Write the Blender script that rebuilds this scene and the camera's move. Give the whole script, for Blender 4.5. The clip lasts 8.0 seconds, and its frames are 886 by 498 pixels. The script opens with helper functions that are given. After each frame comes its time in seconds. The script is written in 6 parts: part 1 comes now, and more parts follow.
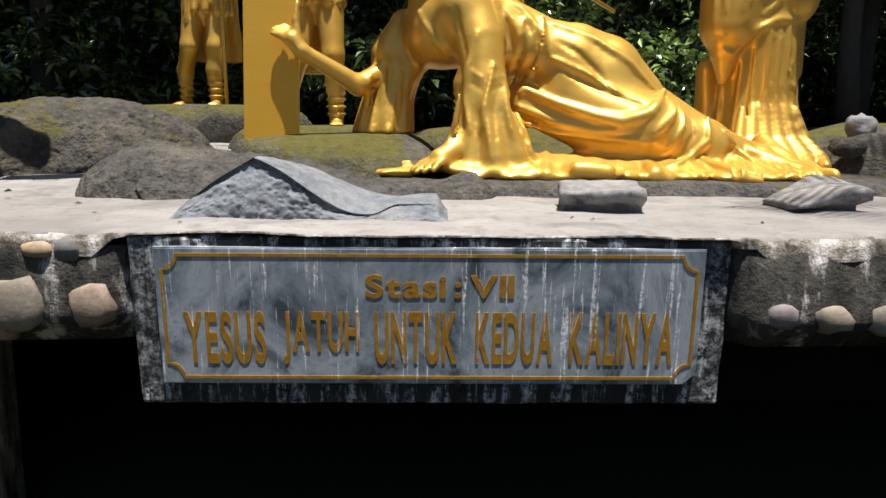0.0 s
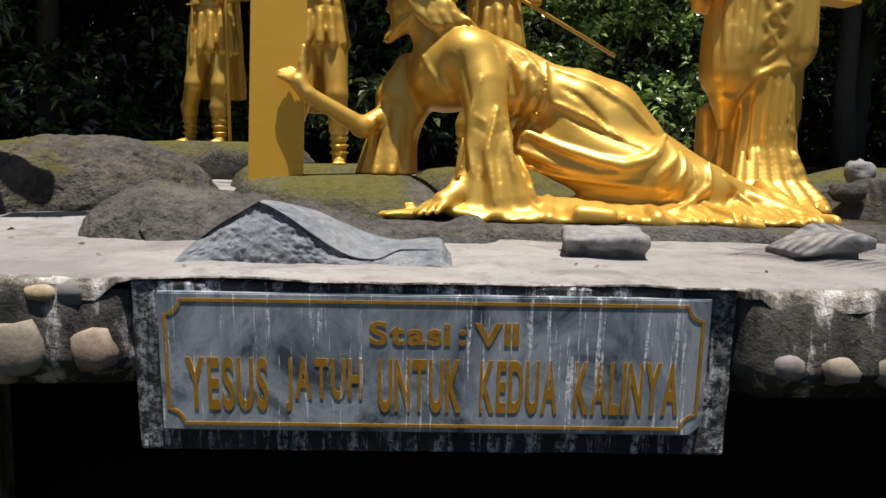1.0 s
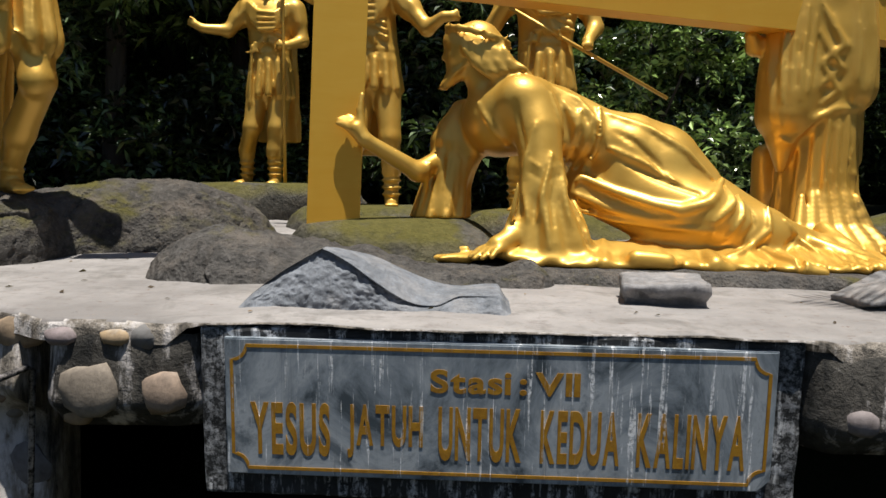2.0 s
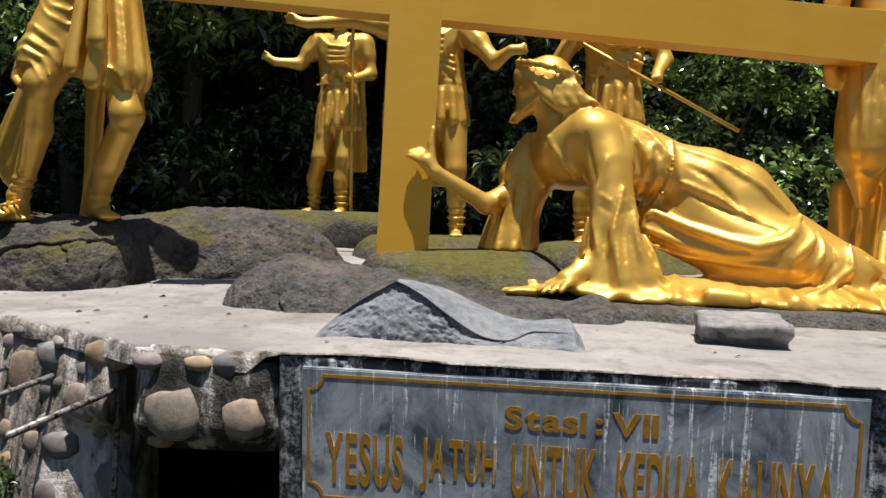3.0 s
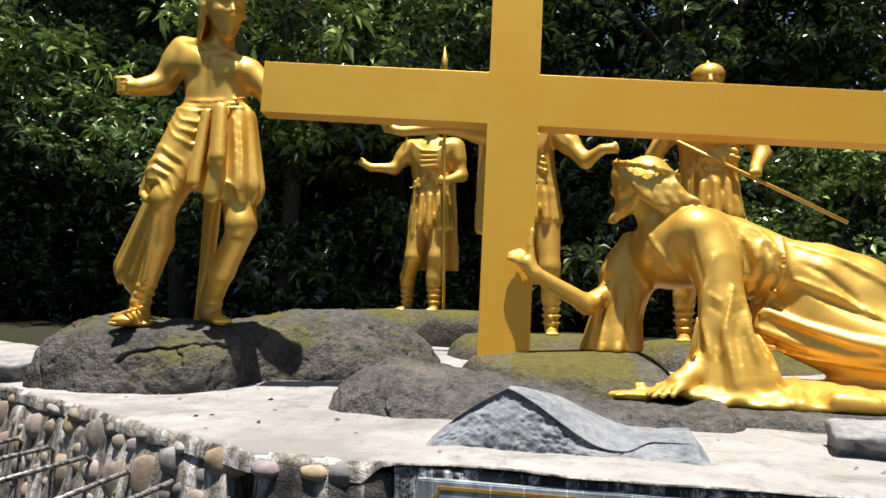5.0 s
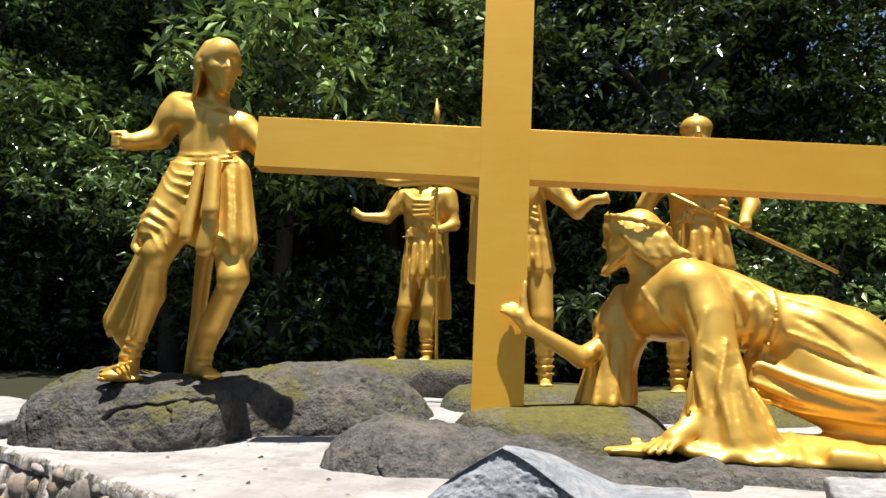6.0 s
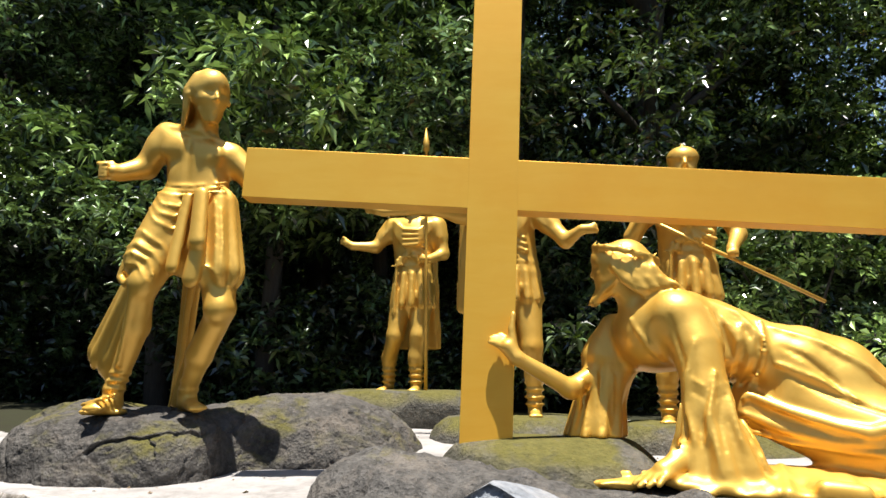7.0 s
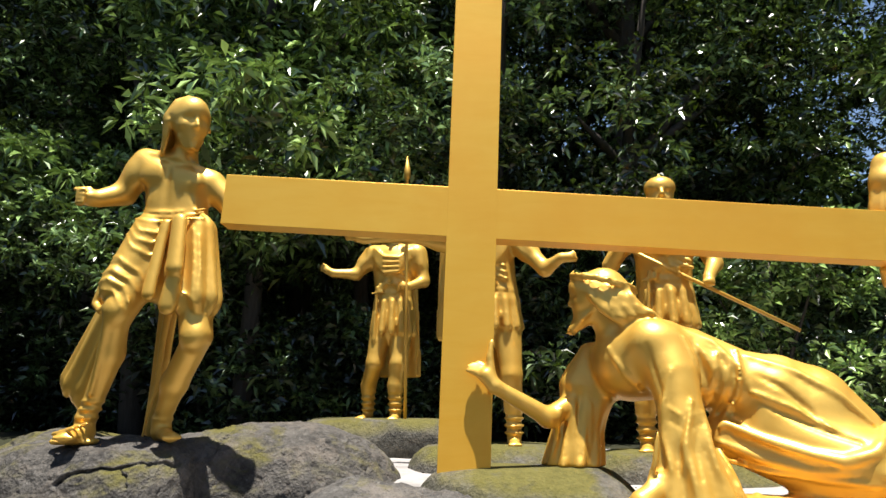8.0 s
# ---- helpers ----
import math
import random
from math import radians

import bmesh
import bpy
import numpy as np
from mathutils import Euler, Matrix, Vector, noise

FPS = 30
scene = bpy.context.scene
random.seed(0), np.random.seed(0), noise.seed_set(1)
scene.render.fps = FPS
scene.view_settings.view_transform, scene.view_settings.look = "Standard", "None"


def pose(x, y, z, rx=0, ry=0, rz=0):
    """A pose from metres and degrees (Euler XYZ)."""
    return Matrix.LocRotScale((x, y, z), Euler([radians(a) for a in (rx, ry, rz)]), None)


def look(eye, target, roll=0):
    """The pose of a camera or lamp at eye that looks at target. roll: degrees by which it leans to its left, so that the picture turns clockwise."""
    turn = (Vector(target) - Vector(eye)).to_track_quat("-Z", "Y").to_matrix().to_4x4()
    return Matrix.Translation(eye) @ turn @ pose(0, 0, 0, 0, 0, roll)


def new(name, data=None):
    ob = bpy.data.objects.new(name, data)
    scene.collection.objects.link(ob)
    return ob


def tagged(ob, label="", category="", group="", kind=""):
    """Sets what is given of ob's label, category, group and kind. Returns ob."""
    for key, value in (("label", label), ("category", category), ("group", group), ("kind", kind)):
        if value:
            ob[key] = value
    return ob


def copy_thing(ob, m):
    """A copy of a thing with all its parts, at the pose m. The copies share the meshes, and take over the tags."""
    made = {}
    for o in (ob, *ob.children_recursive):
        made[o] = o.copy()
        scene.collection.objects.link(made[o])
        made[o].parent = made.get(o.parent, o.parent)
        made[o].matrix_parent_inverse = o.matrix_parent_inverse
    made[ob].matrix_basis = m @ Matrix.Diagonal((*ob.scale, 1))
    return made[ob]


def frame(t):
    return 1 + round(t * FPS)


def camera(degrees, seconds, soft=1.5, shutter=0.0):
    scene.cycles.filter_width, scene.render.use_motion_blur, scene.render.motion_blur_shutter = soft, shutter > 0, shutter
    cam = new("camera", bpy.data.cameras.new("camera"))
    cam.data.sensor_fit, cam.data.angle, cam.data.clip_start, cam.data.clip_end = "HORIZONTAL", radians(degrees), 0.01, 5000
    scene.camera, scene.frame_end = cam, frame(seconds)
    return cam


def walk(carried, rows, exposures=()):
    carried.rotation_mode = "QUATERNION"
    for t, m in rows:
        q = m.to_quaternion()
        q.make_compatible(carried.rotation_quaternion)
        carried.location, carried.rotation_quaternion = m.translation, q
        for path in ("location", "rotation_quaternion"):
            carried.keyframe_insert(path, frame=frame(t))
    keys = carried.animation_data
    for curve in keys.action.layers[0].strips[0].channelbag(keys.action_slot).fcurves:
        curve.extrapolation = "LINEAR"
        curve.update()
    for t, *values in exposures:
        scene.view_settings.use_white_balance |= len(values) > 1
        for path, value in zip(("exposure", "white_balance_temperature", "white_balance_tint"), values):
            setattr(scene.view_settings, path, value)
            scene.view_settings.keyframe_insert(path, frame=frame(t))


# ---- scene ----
cam = camera(64.5, 8.0)
PATH = [
    (0, (0.016, 0.141, 1.33), (0.035, 2.107, 0.964), 0.4),
    (0.5, (0.008, 0.148, 1.345), (0.046, 2.119, 1.01), 0.6),
    (1, (-0.007, 0.15, 1.37), (0.018, 2.131, 1.098), 1.0),
    (1.5, (-0.028, 0.138, 1.39), (-0.042, 2.125, 1.161), 0.7),
    (1.7, (-0.043, 0.133, 1.411), (-0.09, 2.121, 1.2), 0.8),
    (2.8, (-0.104, 0.126, 1.414), (-0.336, 2.111, 1.316), 1.3),
    (3, (-0.124, 0.112, 1.435), (-0.383, 2.093, 1.335), 1.6),
    (3.5, (-0.162, 0.102, 1.446), (-0.514, 2.069, 1.372), 1.6),
    (4, (-0.198, 0.096, 1.457), (-0.659, 2.042, 1.436), 1.1),
    (4.5, (-0.216, 0.089, 1.477), (-0.723, 2.022, 1.545), 1.0),
    (4.7, (-0.219, 0.082, 1.476), (-0.719, 2.016, 1.581), 1.0),
    (6, (-0.221, 0.072, 1.529), (-0.687, 1.996, 1.811), 0.6),
    (6.5, (-0.218, 0.056, 1.543), (-0.675, 1.977, 1.857), 0.4),
    (7, (-0.207, 0.079, 1.547), (-0.646, 1.997, 1.906), 0.4),
    (7.5, (-0.204, 0.076, 1.551), (-0.619, 1.993, 1.941), 0.3),
    (8, (-0.187, 0.071, 1.551), (-0.574, 1.984, 1.985), 0.4),
]
walk(cam, [(t, look(eye, target, roll)) for t, eye, target, roll in PATH],
     [(0.0, 0.78), (0.5, 0.70), (1.0, 0.52), (1.5, 0.42), (3.0, 0.64), (3.5, 0.76), (4.5, 0.98), (6.0, 1.25), (8.0, 1.40)])

# ---- world and light ----
SUN_DIR = Vector((0.07, -0.17, 1.0)).normalized()
world = bpy.data.worlds.new("world")
scene.world = world
world.use_nodes = True
wn = world.node_tree
sky = wn.nodes.new("ShaderNodeTexSky")
sky.sky_type, sky.sun_disc = "NISHITA", False
sky.sun_elevation = math.asin(SUN_DIR.z)
sky.sun_rotation = math.atan2(SUN_DIR.x, SUN_DIR.y)
sky.air_density, sky.dust_density, sky.ozone_density = 1.0, 0.6, 1.5
wn.links.new(sky.outputs[0], wn.nodes["Background"].inputs[0])
wn.nodes["Background"].inputs[1].default_value = 0.062
sun = new("sun", bpy.data.lights.new("sun", "SUN"))
sun.data.energy, sun.data.angle, sun.data.color = 5.0, radians(0.6), (1.0, 0.955, 0.88)
sun.matrix_world = look(SUN_DIR * 30, (0, 0, 0))


# ---- materials ----
class Mat:
    """A small builder for node materials."""

    def __init__(self, name):
        self.m = bpy.data.materials.new(name)
        self.m.use_nodes = True
        self.t = self.m.node_tree
        self.b = self.t.nodes["Principled BSDF"]
        self.c = self.add("ShaderNodeTexCoord").outputs["Object"]

    def add(self, kind, **inputs):
        n = self.t.nodes.new(kind)
        for k, v in inputs.items():
            self.put(n.inputs[k.replace("_", " ")], v)
        return n

    def put(self, socket, v):
        if isinstance(v, bpy.types.NodeSocket):
            self.t.links.new(v, socket)
        else:
            socket.default_value = v

    def world_coords(self):
        self.c = self.add("ShaderNodeNewGeometry").outputs["Position"]

    def noise(self, scale, detail=4.0, rough=0.6, stretch=None, warp=0.0):
        c = self.c
        if stretch:
            mp = self.add("ShaderNodeMapping", Vector=c)
            mp.inputs["Scale"].default_value = stretch
            c = mp.outputs[0]
        return self.add("ShaderNodeTexNoise", Vector=c, Scale=scale, Detail=detail, Roughness=rough, Distortion=warp).outputs[0]

    def voronoi(self, scale, feature="F1"):
        n = self.add("ShaderNodeTexVoronoi", Vector=self.c, Scale=scale)
        n.feature = feature
        return n.outputs["Distance"]

    def ramp(self, fac, *stops):
        n = self.add("ShaderNodeValToRGB", Fac=fac)
        e = n.color_ramp.elements
        while len(e) < len(stops):
            e.new(0.5)
        for el, (p, col) in zip(e, stops):
            el.position = p
            el.color = (*col, 1) if not isinstance(col, (int, float)) else (col, col, col, 1)
        return n.outputs[0]

    def mix(self, fac, a, b, blend="MIX"):
        n = self.t.nodes.new("ShaderNodeMix")
        n.data_type, n.blend_type = "RGBA", blend
        self.put(n.inputs[0], fac)
        for s, v in ((n.inputs[6], a), (n.inputs[7], b)):
            self.put(s, (*v, 1) if isinstance(v, tuple) and len(v) == 3 else v)
        return n.outputs[2]

    def math(self, op, a, b=0.0):
        n = self.t.nodes.new("ShaderNodeMath")
        n.operation = op
        self.put(n.inputs[0], a)
        self.put(n.inputs[1], b)
        return n.outputs[0]

    def done(self, colour, rough=0.6, metal=0.0, bumps=(), spec=0.5):
        self.put(self.b.inputs["Base Color"], (*colour, 1) if isinstance(colour, tuple) else colour)
        self.put(self.b.inputs["Roughness"], rough)
        self.put(self.b.inputs["Metallic"], metal)
        self.put(self.b.inputs["Specular IOR Level"], spec)
        normal = None
        for height, strength, dist in bumps:
            n = self.add("ShaderNodeBump", Height=height, Strength=strength, Distance=dist)
            if normal:
                self.put(n.inputs["Normal"], normal)
            normal = n.outputs[0]
        if normal:
            self.put(self.b.inputs["Normal"], normal)
        return self.m


def gold_material(name, metal, rough, tone=1.0):
    m = Mat(name)
    m.world_coords()
    big, fine = m.noise(3.0, 3), m.noise(60.0, 3)
    col = m.mix(m.ramp(big, (0.35, 0), (0.7, 1)), (0.80 * tone, 0.455 * tone, 0.07 * tone), (0.88 * tone, 0.55 * tone, 0.11 * tone))
    worn = m.ramp(m.noise(7.0, 6, 0.7), (0.63, 0), (0.75, 1))
    col = m.mix(m.math("MULTIPLY", worn, 0.35), col, (0.45, 0.22, 0.03))
    r = m.math("ADD", m.math("MULTIPLY", big, 0.2), rough - 0.1)
    m.b.inputs["Coat Weight"].default_value = 0.2
    m.b.inputs["Coat Roughness"].default_value = 0.30
    return m.done(col, r, metal, [(fine, 0.10, 0.003), (m.noise(11.0, 4), 0.14, 0.01)])


def brushed_gold():
    m = Mat("brushed gold paint on wood")
    m.world_coords()
    streak = m.noise(5.0, 5, 0.65, stretch=(0.6, 0.6, 3.0), warp=0.6)
    cloud = m.noise(1.3, 4, 0.6)
    col = m.mix(m.ramp(streak, (0.30, 0), (0.75, 1)), (0.82, 0.435, 0.045), (0.86, 0.49, 0.065))
    col = m.mix(m.ramp(cloud, (0.42, 0), (0.68, 0.55)), col, (0.72, 0.34, 0.03))
    return m.done(col, m.math("ADD", m.math("MULTIPLY", cloud, 0.22), 0.30), 0.45, [(streak, 0.05, 0.003), (m.noise(70, 2), 0.06, 0.003)])


def rock_material(name, dark, light, moss=0.0, pit=40.0, coarse=0.4):
    m = Mat(name)
    m.world_coords()
    a, b, c = m.noise(3.5, 6, 0.65), m.noise(22.0, 6, 0.7), m.noise(110.0, 3)
    col = m.mix(m.ramp(a, (0.3, 0), (0.7, 1)), dark, light)
    col = m.mix(m.ramp(b, (0.45, 0), (0.75, 0.7)), col, tuple(x * 1.7 for x in light))
    col = m.mix(m.ramp(b, (0.28, 0.8), (0.42, 0)), col, tuple(x * 0.45 for x in dark))
    col = m.mix(m.ramp(m.noise(5.5, 5, 0.65, warp=0.7), (0.50, 0), (0.68, 0.55)), col, tuple(x * k for x, k in zip(light, (1.75, 1.6, 1.45))))
    lichen = m.ramp(m.noise(48.0, 4, 0.8), (0.60, 0), (0.68, 1))
    col = m.mix(m.math("MULTIPLY", lichen, 0.5), col, (0.22, 0.21, 0.19))
    if moss:
        up = m.add("ShaderNodeSeparateXYZ", Vector=m.add("ShaderNodeNewGeometry").outputs["Normal"]).outputs[2]
        mm = m.math("MULTIPLY", m.ramp(m.noise(2.6, 5, 0.6), (0.62 - 0.25 * moss, 0), (0.72 - 0.2 * moss, 1)), m.ramp(up, (0.25, 0), (0.85, 1)))
        col = m.mix(m.math("MULTIPLY", mm, 0.85), col, m.mix(b, (0.036, 0.036, 0.006), (0.15, 0.13, 0.02)))
    return m.done(col, 0.88, 0, [(m.noise(9.0, 6, 0.65), coarse * 0.6, 0.05), (b, coarse, 0.03), (m.voronoi(pit), coarse * 0.7, 0.012), (c, 0.35, 0.005)], 0.25)


def pale_concrete():
    m = Mat("pale weathered concrete")
    m.world_coords()
    a, b, c = m.noise(1.6, 6, 0.65), m.noise(11.0, 6, 0.7), m.noise(90.0, 4)
    col = m.mix(m.ramp(a, (0.35, 0), (0.65, 1)), (0.20, 0.188, 0.18), (0.33, 0.312, 0.30))
    col = m.mix(m.ramp(b, (0.54, 0), (0.72, 0.7)), col, (0.15, 0.13, 0.12))
    col = m.mix(m.ramp(m.noise(0.9, 5, 0.7), (0.58, 0), (0.70, 0.6)), col, (0.13, 0.125, 0.115))
    col = m.mix(m.ramp(m.noise(34.0, 3), (0.66, 0), (0.72, 0.8)), col, (0.17, 0.12, 0.09))
    grime = m.ramp(m.noise(3.1, 7, 0.72, warp=0.5), (0.52, 0), (0.70, 0.75))
    col = m.mix(grime, col, (0.125, 0.118, 0.108))
    speck = m.ramp(m.noise(26.0, 5, 0.8), (0.62, 0), (0.72, 0.6))
    col = m.mix(speck, col, (0.07, 0.065, 0.06))
    return m.done(col, 0.9, 0, [(b, 0.3, 0.02), (c, 0.3, 0.004)], 0.2)


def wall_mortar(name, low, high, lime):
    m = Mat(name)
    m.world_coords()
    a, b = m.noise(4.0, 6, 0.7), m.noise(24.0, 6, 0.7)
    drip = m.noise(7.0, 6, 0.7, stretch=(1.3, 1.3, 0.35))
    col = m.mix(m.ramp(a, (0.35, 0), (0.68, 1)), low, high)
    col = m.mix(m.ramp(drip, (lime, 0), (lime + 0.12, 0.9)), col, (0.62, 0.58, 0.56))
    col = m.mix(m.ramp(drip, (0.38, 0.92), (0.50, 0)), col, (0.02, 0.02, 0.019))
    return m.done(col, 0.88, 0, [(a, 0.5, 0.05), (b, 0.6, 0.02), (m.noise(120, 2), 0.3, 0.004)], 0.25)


def cobble_stone():
    m = Mat("river stone")
    rnd = m.add("ShaderNodeObjectInfo").outputs["Random"]
    col = m.ramp(rnd, (0.0, (0.30, 0.24, 0.17)), (0.3, (0.24, 0.22, 0.20)), (0.5, (0.36, 0.26, 0.15)), (0.7, (0.30, 0.24, 0.24)), (0.9, (0.17, 0.165, 0.16)))
    m.world_coords()
    b = m.noise(18.0, 6, 0.7)
    col = m.mix(m.ramp(b, (0.4, 0), (0.75, 0.75)), col, (0.06, 0.05, 0.045))
    col = m.mix(m.ramp(m.noise(7.0, 5, 0.6), (0.6, 0), (0.72, 0.6)), col, (0.45, 0.43, 0.40))
    return m.done(col, 0.75, 0, [(b, 0.3, 0.01), (m.noise(90, 3), 0.2, 0.003)], 0.3)


def stained_box():
    m = Mat("black stained concrete")
    m.world_coords()
    b, c = m.noise(40.0, 6, 0.75), m.noise(130.0, 3)
    patch = m.noise(5.5, 6, 0.7)
    drip = m.noise(9.0, 5, 0.7, stretch=(2.0, 2.0, 0.22))
    side = m.ramp(m.math("ABSOLUTE", m.add("ShaderNodeSeparateXYZ", Vector=m.c).outputs[0]), (0.80, 0), (0.86, 1))
    col = m.mix(m.ramp(patch, (0.4, 0), (0.62, 1)), (0.010, 0.011, 0.012), (0.036, 0.038, 0.040))
    lime = m.math("MAXIMUM", m.math("MULTIPLY", m.ramp(drip, (0.50, 0), (0.60, 1)), m.ramp(b, (0.43, 0), (0.54, 1))), m.math("MULTIPLY", side, m.ramp(b, (0.46, 0), (0.64, 0.6))))
    col = m.mix(lime, col, (0.60, 0.61, 0.63))
    return m.done(col, 0.72, 0, [(b, 0.6, 0.012), (c, 0.3, 0.003)], 0.4)


def marble():
    m = Mat("grey veined marble")
    m.world_coords()
    cloud = m.noise(2.6, 7, 0.70, warp=1.0, stretch=(1.0, 1.0, 0.7))
    fall = m.noise(10.0, 4, 0.65, stretch=(2.4, 1, 0.16))
    drip = m.noise(30.0, 3, 0.7, stretch=(2.0, 1, 0.09))
    fleck = m.noise(60.0, 4, 0.8)
    col = m.ramp(cloud, (0.36, (0.06, 0.078, 0.095)), (0.45, (0.22, 0.255, 0.29)), (0.55, (0.38, 0.415, 0.45)), (0.64, (0.12, 0.145, 0.17)))
    col = m.mix(m.ramp(fall, (0.56, 0), (0.74, 0.7)), col, (0.13, 0.155, 0.18))
    lime = m.math("MULTIPLY", m.ramp(drip, (0.585, 0), (0.64, 1)), m.ramp(fleck, (0.40, 0), (0.56, 1)))
    col = m.mix(lime, col, (0.85, 0.86, 0.88))
    return m.done(col, m.math("ADD", m.math("MULTIPLY", fleck, 0.25), 0.22), 0, [(lime, 0.3, 0.002), (cloud, 0.05, 0.01)], 0.5)


def letter_gold():
    m = Mat("weathered gold lettering")
    m.world_coords()
    b = m.noise(26.0, 5, 0.75)
    col = m.mix(m.ramp(b, (0.4, 0), (0.7, 1)), (0.52, 0.27, 0.03), (0.34, 0.16, 0.025))
    col = m.mix(m.ramp(m.noise(11.0, 4, 0.7, stretch=(1.5, 1, 0.35)), (0.58, 0), (0.74, 0.4)), col, (0.10, 0.07, 0.04))
    lime = m.math("MULTIPLY", m.ramp(m.noise(30.0, 3, 0.7, stretch=(2.0, 1, 0.09)), (0.585, 0), (0.64, 1)), m.ramp(m.noise(60.0, 4, 0.8), (0.40, 0), (0.56, 1)))
    col = m.mix(m.math("MULTIPLY", lime, 0.55), col, (0.85, 0.86, 0.88))
    return m.done(col, 0.38, 0.25, [(b, 0.3, 0.003)])


def leaf_material(name, deep, fresh, gloss=0.3):
    m = Mat(name)
    isl = m.add("ShaderNodeNewGeometry").outputs["Random Per Island"]
    rnd = m.add("ShaderNodeObjectInfo").outputs["Random"]
    # wide per-leaf tones stand in for sunlit and shaded leaves
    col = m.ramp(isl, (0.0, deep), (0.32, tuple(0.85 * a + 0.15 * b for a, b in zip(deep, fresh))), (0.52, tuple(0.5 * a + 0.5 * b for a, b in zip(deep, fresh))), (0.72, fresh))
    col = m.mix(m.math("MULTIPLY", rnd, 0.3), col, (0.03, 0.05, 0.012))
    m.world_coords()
    # noise patches darken the leaf colour like shade between clumps
    gap_shade = m.ramp(m.noise(1.5, 3, 0.6), (0.45, 1), (0.54, 0))
    col = m.mix(m.math("MULTIPLY", gap_shade, 0.85), col, tuple(0.5 * v for v in deep))
    out = m.done(col, m.math("ADD", m.math("MULTIPLY", isl, 0.12), gloss + 0.10), 0, (), 0.8)
    tr = m.add("ShaderNodeBsdfTranslucent", Color=m.mix(0.5, col, (0.10, 0.16, 0.01)))
    mx = m.add("ShaderNodeMixShader", Fac=0.2)
    m.t.links.new(m.b.outputs[0], mx.inputs[1])
    m.t.links.new(tr.outputs[0], mx.inputs[2])
    m.t.links.new(mx.outputs[0], m.t.nodes["Material Output"].inputs[0])
    return out


def bark_material():
    m = Mat("dark bark")
    m.world_coords()
    a = m.noise(9.0, 6, 0.7, stretch=(3, 3, 0.5))
    return m.done(m.mix(a, (0.03, 0.025, 0.02), (0.12, 0.10, 0.085)), 0.9, 0, [(a, 0.7, 0.03)], 0.2)


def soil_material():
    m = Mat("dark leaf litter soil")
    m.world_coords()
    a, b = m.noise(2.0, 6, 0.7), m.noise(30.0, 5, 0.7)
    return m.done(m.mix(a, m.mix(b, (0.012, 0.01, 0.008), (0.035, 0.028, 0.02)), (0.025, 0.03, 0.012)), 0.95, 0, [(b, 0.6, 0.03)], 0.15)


def iron_material():
    m = Mat("worn black iron")
    m.world_coords()
    a = m.noise(45.0, 5, 0.75)
    return m.done(m.mix(m.ramp(a, (0.40, 0), (0.58, 1)), (0.02, 0.018, 0.018), (0.32, 0.30, 0.29)), 0.45, 0.4, [(a, 0.4, 0.003)])


GOLD = gold_material("gold paint", 0.55, 0.44, 0.80)
CROSS_GOLD = brushed_gold()
BARE = rock_material("bare lava rock", (0.032, 0.030, 0.028), (0.095, 0.089, 0.082), 0.10, 55.0, 0.85)
BASALT = rock_material("grey basalt", (0.12, 0.13, 0.145), (0.175, 0.188, 0.208), 0.0, 26.0, 0.55)
LAVA = rock_material("mossy lava rock", (0.026, 0.024, 0.022), (0.085, 0.078, 0.070), 0.55, 55.0, 0.75)
MOSSY = rock_material("moss covered rock", (0.03, 0.028, 0.024), (0.085, 0.08, 0.066), 1.0, 50.0, 0.6)
SLATE = rock_material("grey slate", (0.12, 0.118, 0.118), (0.22, 0.215, 0.215), 0.0, 30.0, 0.25)
MORTAR = wall_mortar("stained mortar", (0.12, 0.103, 0.085), (0.36, 0.32, 0.27), 0.51)
# darker base and less lime than MORTAR, for the front wall
BLACK_MORTAR = wall_mortar("black limed mortar", (0.018, 0.017, 0.015), (0.10, 0.092, 0.08), 0.55)
CONCRETE, STONE, BOX, MARBLE = pale_concrete(), cobble_stone(), stained_box(), marble()
LETTER, BARK, SOIL, IRON = letter_gold(), bark_material(), soil_material(), iron_material()
LITTER = leaf_material("dry fallen leaves", (0.10, 0.06, 0.03), (0.26, 0.17, 0.09), 0.6)
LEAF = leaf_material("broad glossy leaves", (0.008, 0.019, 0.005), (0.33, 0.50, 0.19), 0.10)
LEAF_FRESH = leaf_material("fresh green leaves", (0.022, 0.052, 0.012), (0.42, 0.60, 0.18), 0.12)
# darker copy of LEAF, with the woodland shade put into its colour
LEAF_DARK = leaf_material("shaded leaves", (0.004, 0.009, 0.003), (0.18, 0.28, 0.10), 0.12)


# ---- mesh helpers ----
def mesh_object(name, mesh, material, parent=None, label="", smooth=False):
    if material:
        mesh.materials.append(material)
    if smooth:
        mesh.polygons.foreach_set("use_smooth", np.ones(len(mesh.polygons), dtype=bool))
    ob = new(name, mesh)
    if parent:
        ob.parent = parent
    if label:
        tagged(ob, label)
    return ob


def part(name, bm, material, parent=None, label="", smooth=False):
    me = bpy.data.meshes.new(name)
    bm.to_mesh(me)
    bm.free()
    return mesh_object(name, me, material, parent, label, smooth)


def thing(name, label, category, group="", kind="", at=(0, 0, 0)):
    ob = tagged(new(name), label, category, group, kind)
    ob.location = at
    return ob


